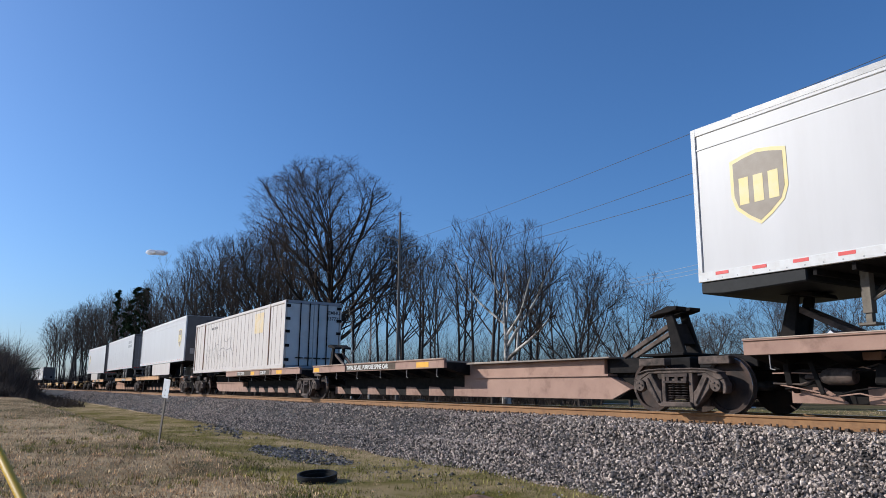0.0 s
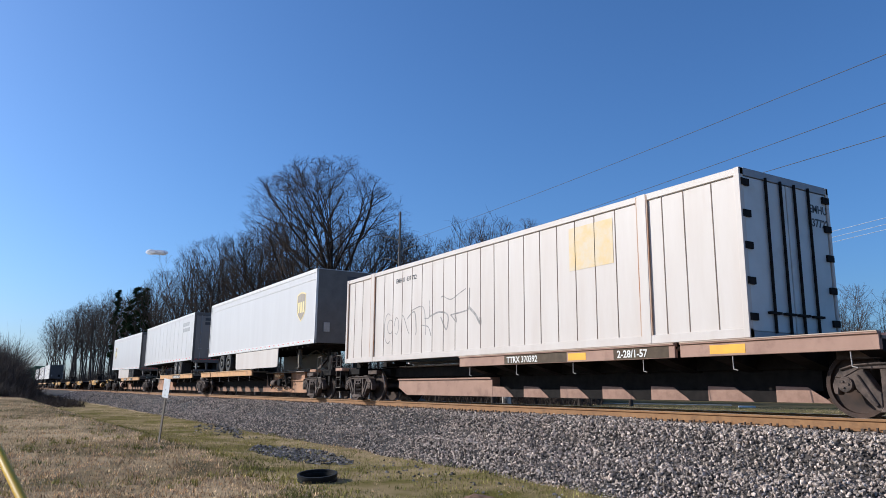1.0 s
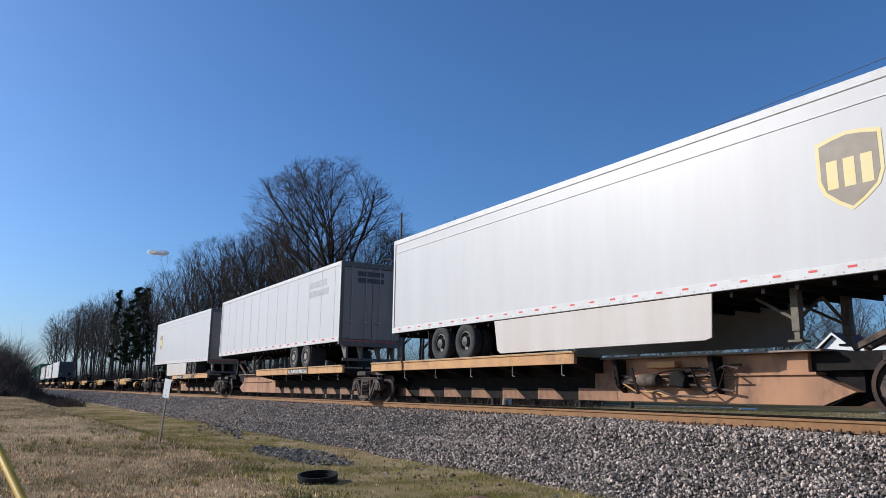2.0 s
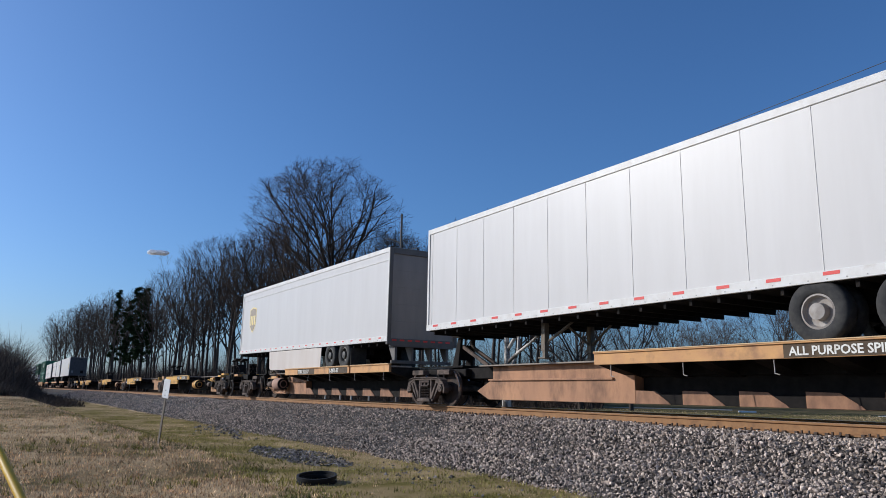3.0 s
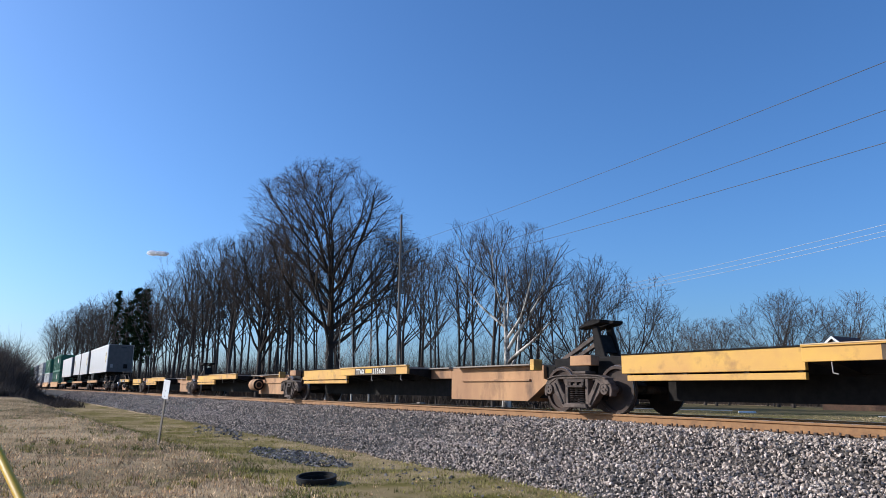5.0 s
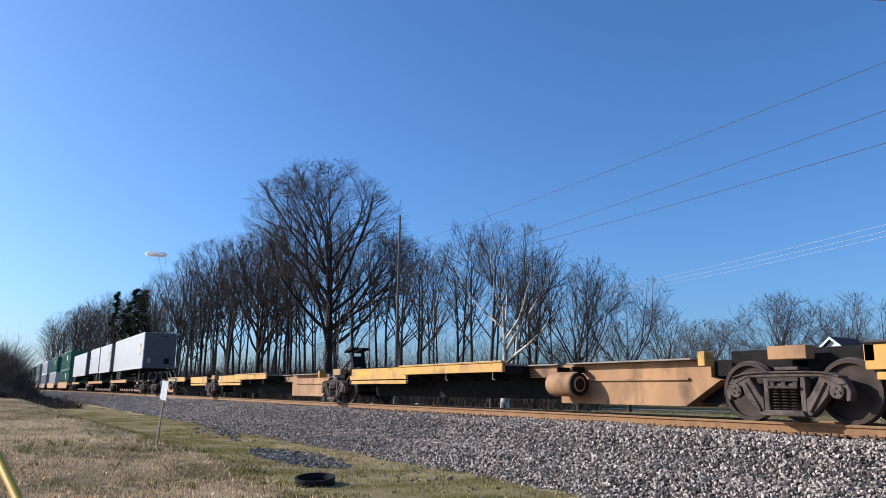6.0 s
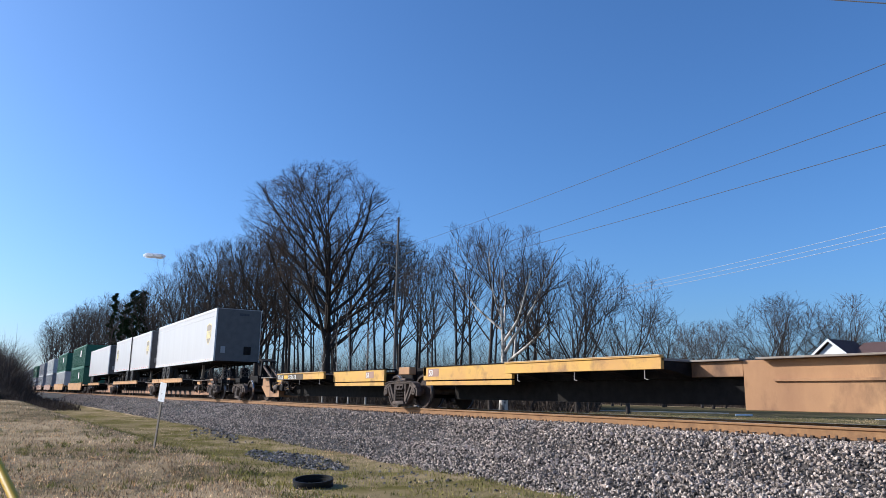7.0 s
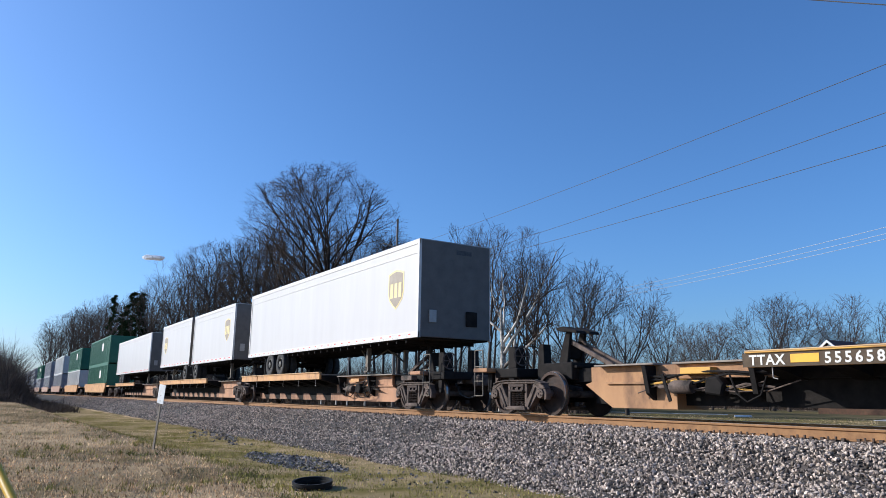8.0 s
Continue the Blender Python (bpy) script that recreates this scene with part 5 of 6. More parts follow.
# second car, orange
p4, m4 = platform(-49.75, -67.6, "orange_car", (-66.8, -56.9), [-64.6], 1, hitch_off=0.55, label="faded orange spine car platform carrying a white trailer")
end_step(p4, -48.9 - m4, "orange_sill", -48.92 - m4)
brake_rigging(p4, -55.2 - m4, "orange_car")
coupler(p4, -48.7 - m4, 1)
p5, m5 = platform(-67.6, -86.2, "orange_car", (-79.0, -69.0), [-72.4], -1, hitch_off=0.55, label="faded orange spine car platform carrying a ribbed trailer")
p6, m6 = platform(-86.2, -103.65, "orange_car", (-97.6, -88.0), [-91.0], -1, hitch_off=0.55, label="faded orange spine car platform carrying a white trailer")
end_step(p6, -104.5 - m6, "orange_car", -105.9 - m6)
reservoir(p6, -99.6 - m6, tone="brown_car")
brake_rigging(p6, -100.9 - m6, "orange_car")
coupler(p6, -104.8 - m6, -1)


# third car, yellow, empty
def girder(root, x0, x1, tone):
    """Deep side girders beside the truck."""
    for s in (-1, 1):
        y0, y1 = (-0.98, -0.90) if s < 0 else (0.90, 0.98)
        g = part("side_girder", Shape().box(x0, x1, y0, y1, 0.80, 1.165), tone, root, "deep yellow side girder", bevel=0.006)
        part("lower_band", Shape().box(x0 + 0.15, x1, y0, y1, 0.655, 0.765), tone, g, bevel=0.006)
        st = Shape()
        for x in (x0 + 0.18, (x0 + x1) / 2 - 0.4, (x0 + x1) / 2 + 0.9, x1 - 0.1):
            st.box(x - 0.05, x + 0.05, y0 + 0.015, y1 - 0.015, 0.765, 0.80)
        part("spacer", st, "black_steel", g)
        part("girder_top", Shape().box(x0, x1, min(s * 0.45, s * 1.0), max(s * 0.45, s * 1.0), 1.168, 1.19), "black_steel", root)


YELLOW = "empty bright yellow steel spine car platform on rails"
yb = [-108.55, -125.0, -142.78, -160.7, -178.15, -195.0]
yellow = []
for i, (a, b) in enumerate(zip(yb, yb[1:])):
    k = (a - b) / 17.45
    if i < 4:
        deck, hend, g0 = (b + 5.6 * k, b + 10.5 * k), 1, (b + 1.25, b + 5.5 * k)
    else:
        deck, hend, g0 = (a - 10.5 * k, a - 5.6 * k), -1, (a - 5.5 * k, a - 1.25)
    shift = (0, 0, -0.31, 0, -0.40)[i]
    deck, g0 = (deck[0] + shift, deck[1]), ((g0[0], g0[1] + shift) if i < 4 else g0)
    plate = (deck[1] - 0.35, a - 1.75) if i < 4 else (b + 1.75, deck[0] + 0.35)
    root, mid = platform(a, b, "yellow_car", deck, [], (hend, hend, 0, hend, hend)[i], kind="yellow", label=YELLOW, up=2.05, plate=plate, half=(0.5, 0.25, 0.25, 0.25, 0.5)[i], hitch_off=(0.1, 0.3, 0.3, 0.35, 0.9)[i])
    girder(root, g0[0] - mid, g0[1] - mid, "yellow_car")
    yellow.append((root, mid, deck, g0))
end_step(yellow[0][0], -107.7 - yellow[0][1], "yellow_car", -107.28 - yellow[0][1])
reservoir(yellow[2][0], -148.3 - yellow[2][1], tone="yellow_sill")
reservoir(yellow[0][0], -114.9 - yellow[0][1], tone="yellow_car")
brake_rigging(yellow[0][0], -112.2 - yellow[0][1], "yellow_car")
brake_rigging(yellow[4][0], -190.2 - yellow[4][1], "yellow_car")
end_step(yellow[4][0], -195.85 - yellow[4][1], "yellow_sill", -196.57 - yellow[4][1])
coupler(yellow[0][0], -107.4 - yellow[0][1], 1)
coupler(yellow[4][0], -196.1 - yellow[4][1], -1)
# fourth car, orange
p7, m7 = platform(-200.0, -217.4, "orange_car", (-216.4, -206.6), [-214.0], 1, hitch_off=0.55, label="faded orange spine car platform carrying a white trailer")
end_step(p7, -199.15 - m7, "orange_sill", -199.17 - m7)
coupler(p7, -198.9 - m7, 1)
brake_rigging(p7, -205.0 - m7, "orange_car")
p8, m8 = platform(-217.4, -238.3, "orange_car", (-236.0, -223.0), [-229.5], 1, hitch_off=0.55, label="faded orange spine car platform carrying two short trailers")
p9, m9 = platform(-238.3, -257.6, "orange_car", (-256.6, -246.5), [-252.0], 1, hitch_off=0.55, label="faded orange spine car platform carrying a white trailer")

# lettering on the cars
part("number_panel", Shape().box(-36.85 - m3, -34.6 - m3, -1.3025, -1.299, 0.975, 1.185), "panel_brown", p3, "dark brown number panel")
part("number_panel", Shape().box(-33.2 - m3, -31.8 - m3, -1.3025, -1.299, 0.975, 1.185), "panel_brown", p3, "dark brown number panel")
lettering("TTRX 370392", 0.20, "ink_white", p3, near_at(-36.75 - m3, -1.306, 1.01))
lettering("2-28/1-57", 0.20, "ink_white", p3, near_at(-33.1 - m3, -1.306, 1.01))
part("yellow_patch", Shape().box(-34.55 - m3, -34.0 - m3, -1.304, -1.298, 1.0, 1.15), "bright_yellow", p3)
part("yellow_patch", Shape().box(-30.9 - m3, -30.2 - m3, -1.304, -1.298, 1.0, 1.15), "bright_yellow", p3)
part("yellow_patch", Shape().box(-18.6 - m2, -17.9 - m2, -1.304, -1.298, 1.0, 1.15), "bright_yellow", p2)
part("number_panel", Shape().box(-74.7 - m5, -72.5 - m5, -1.3025, -1.299, 0.975, 1.185), "panel_brown", p5, "dark brown lettering panel")
lettering("ALL PURPOSE SPINE CAR", 0.19, "ink_white", p5, near_at(-74.6 - m5, -1.306, 1.01))
for a, b in ((-96.05, -94.25), (-92.85, -91.2)):
    part("number_panel", Shape().box(a - m6, b - m6, -1.3025, -1.299, 0.975, 1.185), "panel_brown", p6, "dark brown number panel")
lettering("TTRX 552157", 0.20, "ink_white", p6, near_at(-96.0 - m6, -1.306, 1.01))
lettering("1-2871-57", 0.20, "ink_white", p6, near_at(-92.8 - m6, -1.306, 1.01))
hend_of = {id(y[0]): i == 4 for i, y in enumerate(yellow)}
for (root, mid, deck, g0), txt in zip(yellow, ("TTAX     555658", "TTAX     555658", "", "53", "TTAX        555658")):
    if len(txt) > 4:
        x0 = deck[0] + (0.25 if hend_of[id(root)] else 1.5)
        part("number_panel", Shape().box(x0 - 0.25 - mid, x0 + 2.75 - mid, -1.303, -1.299, 0.912, 1.132), "panel_brown", root, "dark brown number panel")
        lettering("TTAX", 0.225, "ink_white", root, near_at(x0 - 0.12 - mid, -1.307, 0.945), space=1.12)
        lettering("555658", 0.225, "ink_white", root, near_at(x0 + 1.14 - mid, -1.307, 0.945), space=1.35)
        part("yellow_patch", Shape().box(x0 + 0.6 - mid, x0 + 1.06 - mid, -1.309, -1.305, 0.965, 1.095), "bright_yellow", root, "bright yellow reflector patch")
    elif txt:
        part("number_panel", Shape().box(g0[0] + 0.25 - mid, g0[0] + 0.85 - mid, -0.984, -0.981, 0.9, 1.12), "brown_car", root, "brown number panel")
        lettering(txt, 0.22, "ink_white", root, near_at(g0[0] + 0.32 - mid, -0.987, 0.93))
        lettering("53", 0.24, "faded_red", yellow[2][0], near_at(-159.3 - yellow[2][1], -0.984, 0.92), label="faded red painted number")
        part("yellow_patch", Shape().box(-158.75 - yellow[2][1], -158.1 - yellow[2][1], -0.983, -0.981, 0.95, 1.07), "bright_yellow", yellow[2][0], "bright yellow reflector patch")


root, mid = yellow[4][0], yellow[4][1]
part("number_panel", Shape().box(-180.75 - mid, -180.15 - mid, -0.984, -0.981, 0.9, 1.12), "brown_car", root, "brown number panel")
lettering("53", 0.22, "ink_white", root, near_at(-180.7 - mid, -0.987, 0.93))


# ---- trailers and containers ----
def shield(root, x, y, z, h, near=True):
    """Plain two-colour shield emblem on the side."""
    w = h * 0.82
    out = [(-0.5, 0.42), (-0.25, 0.47), (0.0, 0.5), (0.25, 0.47), (0.5, 0.42), (0.5, -0.08), (0.42, -0.25), (0.2, -0.40), (0.0, -0.5), (-0.2, -0.40), (-0.42, -0.25), (-0.5, -0.08)]
    sgn = -1 if near else 1
    e = part("emblem", Shape().prism([(x + a * w, z + b * h) for a, b in out], y, y + sgn * 0.003), "logo_gold", root, "plain gold and brown shield emblem")
    part("emblem_field", Shape().prism([(x + a * w * 0.88, z + b * h * 0.9) for a, b in out], y + sgn * 0.003, y + sgn * 0.006), "logo_brown", e)
    # gold bars in place of lettering
    g = Shape()
    for k in (-0.26, 0.0, 0.26):
        g.box(x + (k - 0.085) * w, x + (k + 0.085) * w, y + sgn * 0.009, y + sgn * 0.006, z - 0.20 * h, z + 0.16 * h)
    part("emblem_bar", g, "logo_gold", e)


def tyre(root, x, y, z, r=0.5, w=0.27, rim="rim"):
    t = part("tyre", Shape().lathe([(r * 0.56, -w / 2 + 0.02), (r * 0.62, -w / 2), (r * 0.9, -w / 2), (r * 0.97, -w / 2 + 0.025), (r, -w / 2 + 0.06), (r, w / 2 - 0.06), (r * 0.97, w / 2 - 0.025), (r * 0.9, w / 2), (r * 0.62, w / 2), (r * 0.56, w / 2 - 0.02)], 32), "rubber", root, at=pose(x, y, z), smooth=True)
    s = -1 if y < 0 else 1
    part("rim", Shape().lathe([(r * 0.57, s * (w / 2 - 0.03)), (r * 0.50, s * (w / 2 - 0.02)), (r * 0.46, s * (w / 2 - 0.10)), (r * 0.28, s * (w / 2 - 0.12)), (r * 0.26, s * (w / 2 + 0.0)), (0, s * (w / 2 + 0.02))], 20), rim, t, smooth=True)


def trailer(u_right, length, nose, z0, h, label, ribs=0, skirt=None, emblem=None, ry=0.0, side="white_panel", axles=2, roll_door=False, name="semi_trailer", marks=9, group="trailers on the train", axle_at=None, leg_at=None, wide=2.59, tone_end=None, tarp=False, mark=(0.13, 0.055)):
    """A van trailer whose right end is at u_right. nose: +1 when its front is the right end."""
    L, w = length, wide / 2
    mid = u_right - L / 2
    root = thing(name, label, "trailer", group)
    x0, x1 = -L / 2, L / 2
    rear = -nose
    body = part("body", Shape().box(x0 + 0.06, x1 - 0.06, -w + 0.02, w - 0.02, 0.12, h - 0.03), side, root, bevel=0.015)
    # rails and posts
    for s in (-1, 1):
        ya, yb_ = (-w, -w + 0.06) if s < 0 else (w - 0.06, w)
        part("top_rail", Shape().box(x0, x1, ya, yb_, h - 0.15, h), "white_trim", root, "pale upper side rail", bevel=0.01)
        part("bottom_rail", Shape().box(x0, x1, ya - (0.008 if s < 0 else -0.008), yb_, 0.0, 0.17), "white_trim", root, "pale riveted bottom rail", bevel=0.006)
        for xe in (x0, x1 - 0.1):
            part("corner_post", Shape().box(xe, xe + 0.1, ya - (0.004 if s < 0 else -0.004), yb_ + (0.03 if s < 0 else -0.03), 0.0, h - 0.002), "white_trim", root, bevel=0.008)
    part("roof", Shape().box(x0 + 0.02, x1 - 0.02, -w + 0.03, w - 0.03, h - 0.02, h + 0.01), "grey_trim", root, "thin aluminium roof")
    if ribs:
        r = Shape()
        for i in range(ribs):
            x = x0 + 0.24 + 1.29 * i
            if x > x1 - 0.25:
                break
            r.box(x - 0.006, x + 0.006, -w + 0.014, -w + 0.03, 0.17, h - 0.15)
        part("panel_seam", r, "white_trim", root, "vertical seam strips")
    else:
        part("drip_line", Shape().box(x0 + 0.1, x1 - 0.1, -w + 0.006, -w + 0.03, h - 0.42, h - 0.395), "white_trim", root)
    rv = Shape()
    for i in range(int(L / 0.3)):
        x = x0 + 0.2 + 0.3 * i
        rv.box(x - 0.010, x + 0.010, -w - 0.012, -w - 0.006, 0.03, 0.05)
    part("rivet_row", rv, "grey_trim", root)
    for i in range(marks):
        x = x0 + 0.5 + (L - 1.0) * i / max(1, marks - 1)
        part("reflector", Shape().box(x - mark[0], x + mark[0], -w - 0.012, -w - 0.004, 0.095, 0.095 + mark[1]), "reflector_red", root, "red reflector strip")
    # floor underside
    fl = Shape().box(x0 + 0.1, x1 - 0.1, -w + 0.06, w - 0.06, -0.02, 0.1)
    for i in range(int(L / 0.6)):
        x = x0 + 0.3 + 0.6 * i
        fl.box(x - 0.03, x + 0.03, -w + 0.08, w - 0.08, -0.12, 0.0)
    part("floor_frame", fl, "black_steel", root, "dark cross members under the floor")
    # the end that faces along the train's way
    end = x1
    if nose > 0:
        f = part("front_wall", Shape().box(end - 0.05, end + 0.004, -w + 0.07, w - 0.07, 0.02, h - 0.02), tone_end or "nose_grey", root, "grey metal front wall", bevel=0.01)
        part("document_box", Shape().box(end + 0.004, end + 0.05, -0.95, -0.7, 0.45, 0.82), "grey_trim", f, "small metal document box", bevel=0.01)
        part("air_box", Shape().box(end + 0.004, end + 0.05, 0.35, 0.75, 0.40, 0.85), "black_steel", f, "black air line connection plate", bevel=0.01)
        part("number_bar", Shape().box(end + 0.004, end + 0.008, 0.0, 0.55, h - 0.36, h - 0.22), "ink_black", f)
    else:
        fr = Shape()
        for ya, yb_ in ((-w, -w + 0.13), (w - 0.13, w)):
            fr.box(end - 0.1, end + 0.03, ya, yb_, -0.1, h)
        fr.box(end - 0.1, end + 0.03, -w + 0.13, w - 0.13, h - 0.2, h)
        fr.box(end - 0.1, end + 0.03, -w + 0.13, w - 0.13, -0.16, 0.1)
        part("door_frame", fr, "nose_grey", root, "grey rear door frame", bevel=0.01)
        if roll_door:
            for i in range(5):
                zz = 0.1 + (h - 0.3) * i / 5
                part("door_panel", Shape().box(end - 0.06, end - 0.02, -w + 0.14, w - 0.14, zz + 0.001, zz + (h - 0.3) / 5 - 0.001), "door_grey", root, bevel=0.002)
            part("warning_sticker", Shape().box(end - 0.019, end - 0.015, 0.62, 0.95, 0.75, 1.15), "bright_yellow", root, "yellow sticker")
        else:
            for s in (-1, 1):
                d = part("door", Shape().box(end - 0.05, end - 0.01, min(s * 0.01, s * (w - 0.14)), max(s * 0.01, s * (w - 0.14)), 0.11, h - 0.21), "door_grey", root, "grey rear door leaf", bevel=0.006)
                rod = Shape()
                for yy in (0.28, 0.85):
                    rod.path([(end + 0.03, s * yy, 0.08), (end + 0.03, s * yy, h - 0.16)], 0.017, 8)
                    rod.box(end - 0.01, end + 0.06, s * yy - 0.12, s * yy + 0.12, 0.70, 0.74)
                part("lock_rod", rod, "grey_trim", d, "steel door lock rods")
        st = Shape()
        for i in range(8):
            y = -w + 0.16 + i * (2 * w - 0.32) / 8
            st.box(end + 0.031, end + 0.034, y, y + 0.16, 0.02, 0.07)
        part("reflector_strip", st, "reflector_red", root, "red and white reflector strip")
        bp = Shape()
        bp.box(end - 0.12, end - 0.02, -1.1, 1.1, -0.68, -0.58)
        for y in (-0.95, -0.35, 0.35, 0.95):
            bp.prism([(end - 0.5, -0.1), (end - 0.02, -0.1), (end - 0.02, -0.66), (end - 0.12, -0.66)], y - 0.04, y + 0.04)
        part("underride_guard", bp, "nose_grey", root, "steel underride bumper", bevel=0.01)
    # running gear of the trailer
    drop = z0 - 1.165
    r = 0.49
    ax = [rear * (L / 2 - a) for a in (axle_at or ((2.6, 3.85) if axles == 2 else (1.0,)))]
    for x in ax:
        for s in (-1, 1):
            tyre(root, x, s * 1.14, -drop + r, r, rim="hook_steel" if ribs else "rim")
            tyre(root, x, s * 0.82, -drop + r, r)
        part("axle", Shape().tube((x, -1.0, -drop + r), (x, 1.0, -drop + r), 0.07), "black_steel", root)
    xa, xb = min(ax) - 0.7, max(ax) + 0.7
    sub = Shape()
    for y in (-0.5, 0.5):
        sub.box(xa, xb, y - 0.06, y + 0.06, -0.32, -0.06)
        for x in ax:
            sub.prism([(x - 0.3, -0.3), (x + 0.1, -0.3), (x + 0.05, -0.5), (x - 0.1, -0.55)], y - 0.06, y + 0.06)
    part("slider_frame", sub, "black_steel", root, "dark axle slider frame")
    for s in (-1, 1):
        xm = (max(ax) + 0.62) if rear > 0 else (min(ax) - 0.62)
        part("mud_flap", Shape().box(xm - 0.01, xm + 0.01, s * 0.98 - 0.3, s * 0.98 + 0.3, -drop + 0.12, -0.12), "rubber", root, "black rubber mud flap")
    # landing gear
    xl = nose * (L / 2 - (leg_at or (2.9 if L > 10 else 1.9)))
    for s in (-1, 1):
        g = Shape().box(xl - 0.07, xl + 0.07, s * 0.72 - 0.07, s * 0.72 + 0.07, -0.72, 0.0)
        g.box(xl - 0.05, xl + 0.05, s * 0.72 - 0.05, s * 0.72 + 0.05, -0.86, -0.72)
        g.box(xl - 0.13, xl + 0.13, s * 0.72 - 0.12, s * 0.72 + 0.12, -0.90, -0.86)
        leg = part("landing_leg", g, "post_steel", root, "grey landing gear leg", bevel=0.006)
        bc = Shape()
        bc.path([(xl, s * 0.72, -0.55), (xl - nose * 0.85, s * 0.6, -0.08)], 0.03, 6)
        bc.path([(xl, s * 0.72, -0.55), (xl, 0, -0.1)], 0.03, 6)
        part("brace", bc, "post_steel", leg)
    part("kingpin_plate", Shape().box(nose * (L / 2 - 1.3) - 0.6, nose * (L / 2 - 1.3) + 0.6, -0.6, 0.6, -0.10, -0.02), "black_steel", root)
    if skirt:
        a, b = skirt
        for s in (-1, 1):
            sk = Shape().prism([(a - mid + 0.0, -0.02), (b - mid, -0.02), (b - mid - 0.05, -0.78), (b - mid - 0.2, -0.82), (a - mid + 0.25, -0.82), (a - mid + 0.12, -0.74)], s * (w - 0.03) - 0.012, s * (w - 0.03) + 0.012)
            part("side_skirt", sk, "cream_panel" if s < 0 else "white_panel", root, "pale side skirt panel", bevel=0.004)
    if tarp:
        part("nose_tarp", Shape().prism([(nose * (L / 2 - 0.03), 0.0), (nose * (L / 2 - 2.0), 0.0), (nose * (L / 2 - 2.0), -0.20), (nose * (L / 2 - 0.5), -0.24), (nose * (L / 2 - 0.03), -0.2)], -w + 0.02, w - 0.02), "black_plastic", root, "black plastic lower nose panel", bevel=0.02)
        part("roof_strip", Shape().box(-L / 2 + 0.9, -L / 2 + 4.3, -w - 0.006, -w + 0.02, h - 0.09, h + 0.015), "grey_trim", root, "riveted grey repair strip on the roof edge")
    if emblem:
        shield(root, emblem[0] - mid, -w - 0.001 + 0.018, emblem[1], emblem[2])
    aboard(root, mid, z0, ry)
    return root, mid


UPS = "white van trailer with gold and brown shield"
TR = []
TR.append(trailer(7.65, 16.15, -1, 2.26, 2.82, UPS + " on spine car", emblem=(-7.2, 1.47, 1.29), marks=22, leg_at=2.6, tarp=True))
TR.append(trailer(-49.2, 16.15, 1, 2.10, 2.93, UPS + " and side skirt", leg_at=3.0, axle_at=(2.85, 4.1), skirt=(-59.9, -53.4), emblem=(-50.83, 1.55, 1.22), marks=26, mark=(0.07, 0.035)))
TR.append(trailer(-69.5, 16.3, -1, 2.08, 2.95, "white ribbed dry van trailer with faded grey lettering bars", ribs=13, marks=17, leg_at=4.6, axle_at=(3.28, 4.62)))
TR.append(trailer(-88.27, 16.15, -1, 2.0, 3.02, UPS + " and roll-up rear door", leg_at=3.7, skirt=(-99.8, -93.7), emblem=(-102.62, 1.60, 1.25), roll_door=True, ry=0.55, marks=22, mark=(0.08, 0.04), axle_at=(3.35, 4.6)))
TR.append(trailer(-199.4, 16.15, 1, 2.07, 2.93, UPS + " beside yellow platform", emblem=(-200.86, 1.55, 1.25), marks=26, mark=(0.06, 0.03), leg_at=4.35, axle_at=(3.08, 4.4)))
TR.append(trailer(-218.3, 8.6, 1, 2.1, 2.88, "short white pup trailer with gold and brown emblem", emblem=(-219.6, 1.6, 1.2), axles=1, marks=10))
TR.append(trailer(-227.6, 8.6, -1, 2.15, 2.88, "short white pup trailer facing the other pup trailer", emblem=(-235.0, 1.5, 1.2), axles=1, marks=10))
TR.append(trailer(-240.6, 16.15, 1, 2.03, 2.95, "plain white dry van trailer on orange spine car", marks=26))

# faded lettering on the ribbed trailer becomes bars
ribbed, rm = TR[2]
for z, wd in ((2.22, 1.75), (1.86, 1.95)):
    part("faded_bar", Shape().box(-72.65 - rm, -72.65 + wd - rm, -1.279, -1.274, z, z + 0.24), "grey_trim", ribbed, "faded grey lettering bar")
part("dark_bar", Shape().box(8.155, 8.16, -0.62, 0.45, 2.45, 2.62), "ink_black", ribbed, "dark lettering bar")
part("dark_bar", Shape().box(8.155, 8.16, -0.62, 0.45, 2.2, 2.37), "ink_black", ribbed, "dark lettering bar")


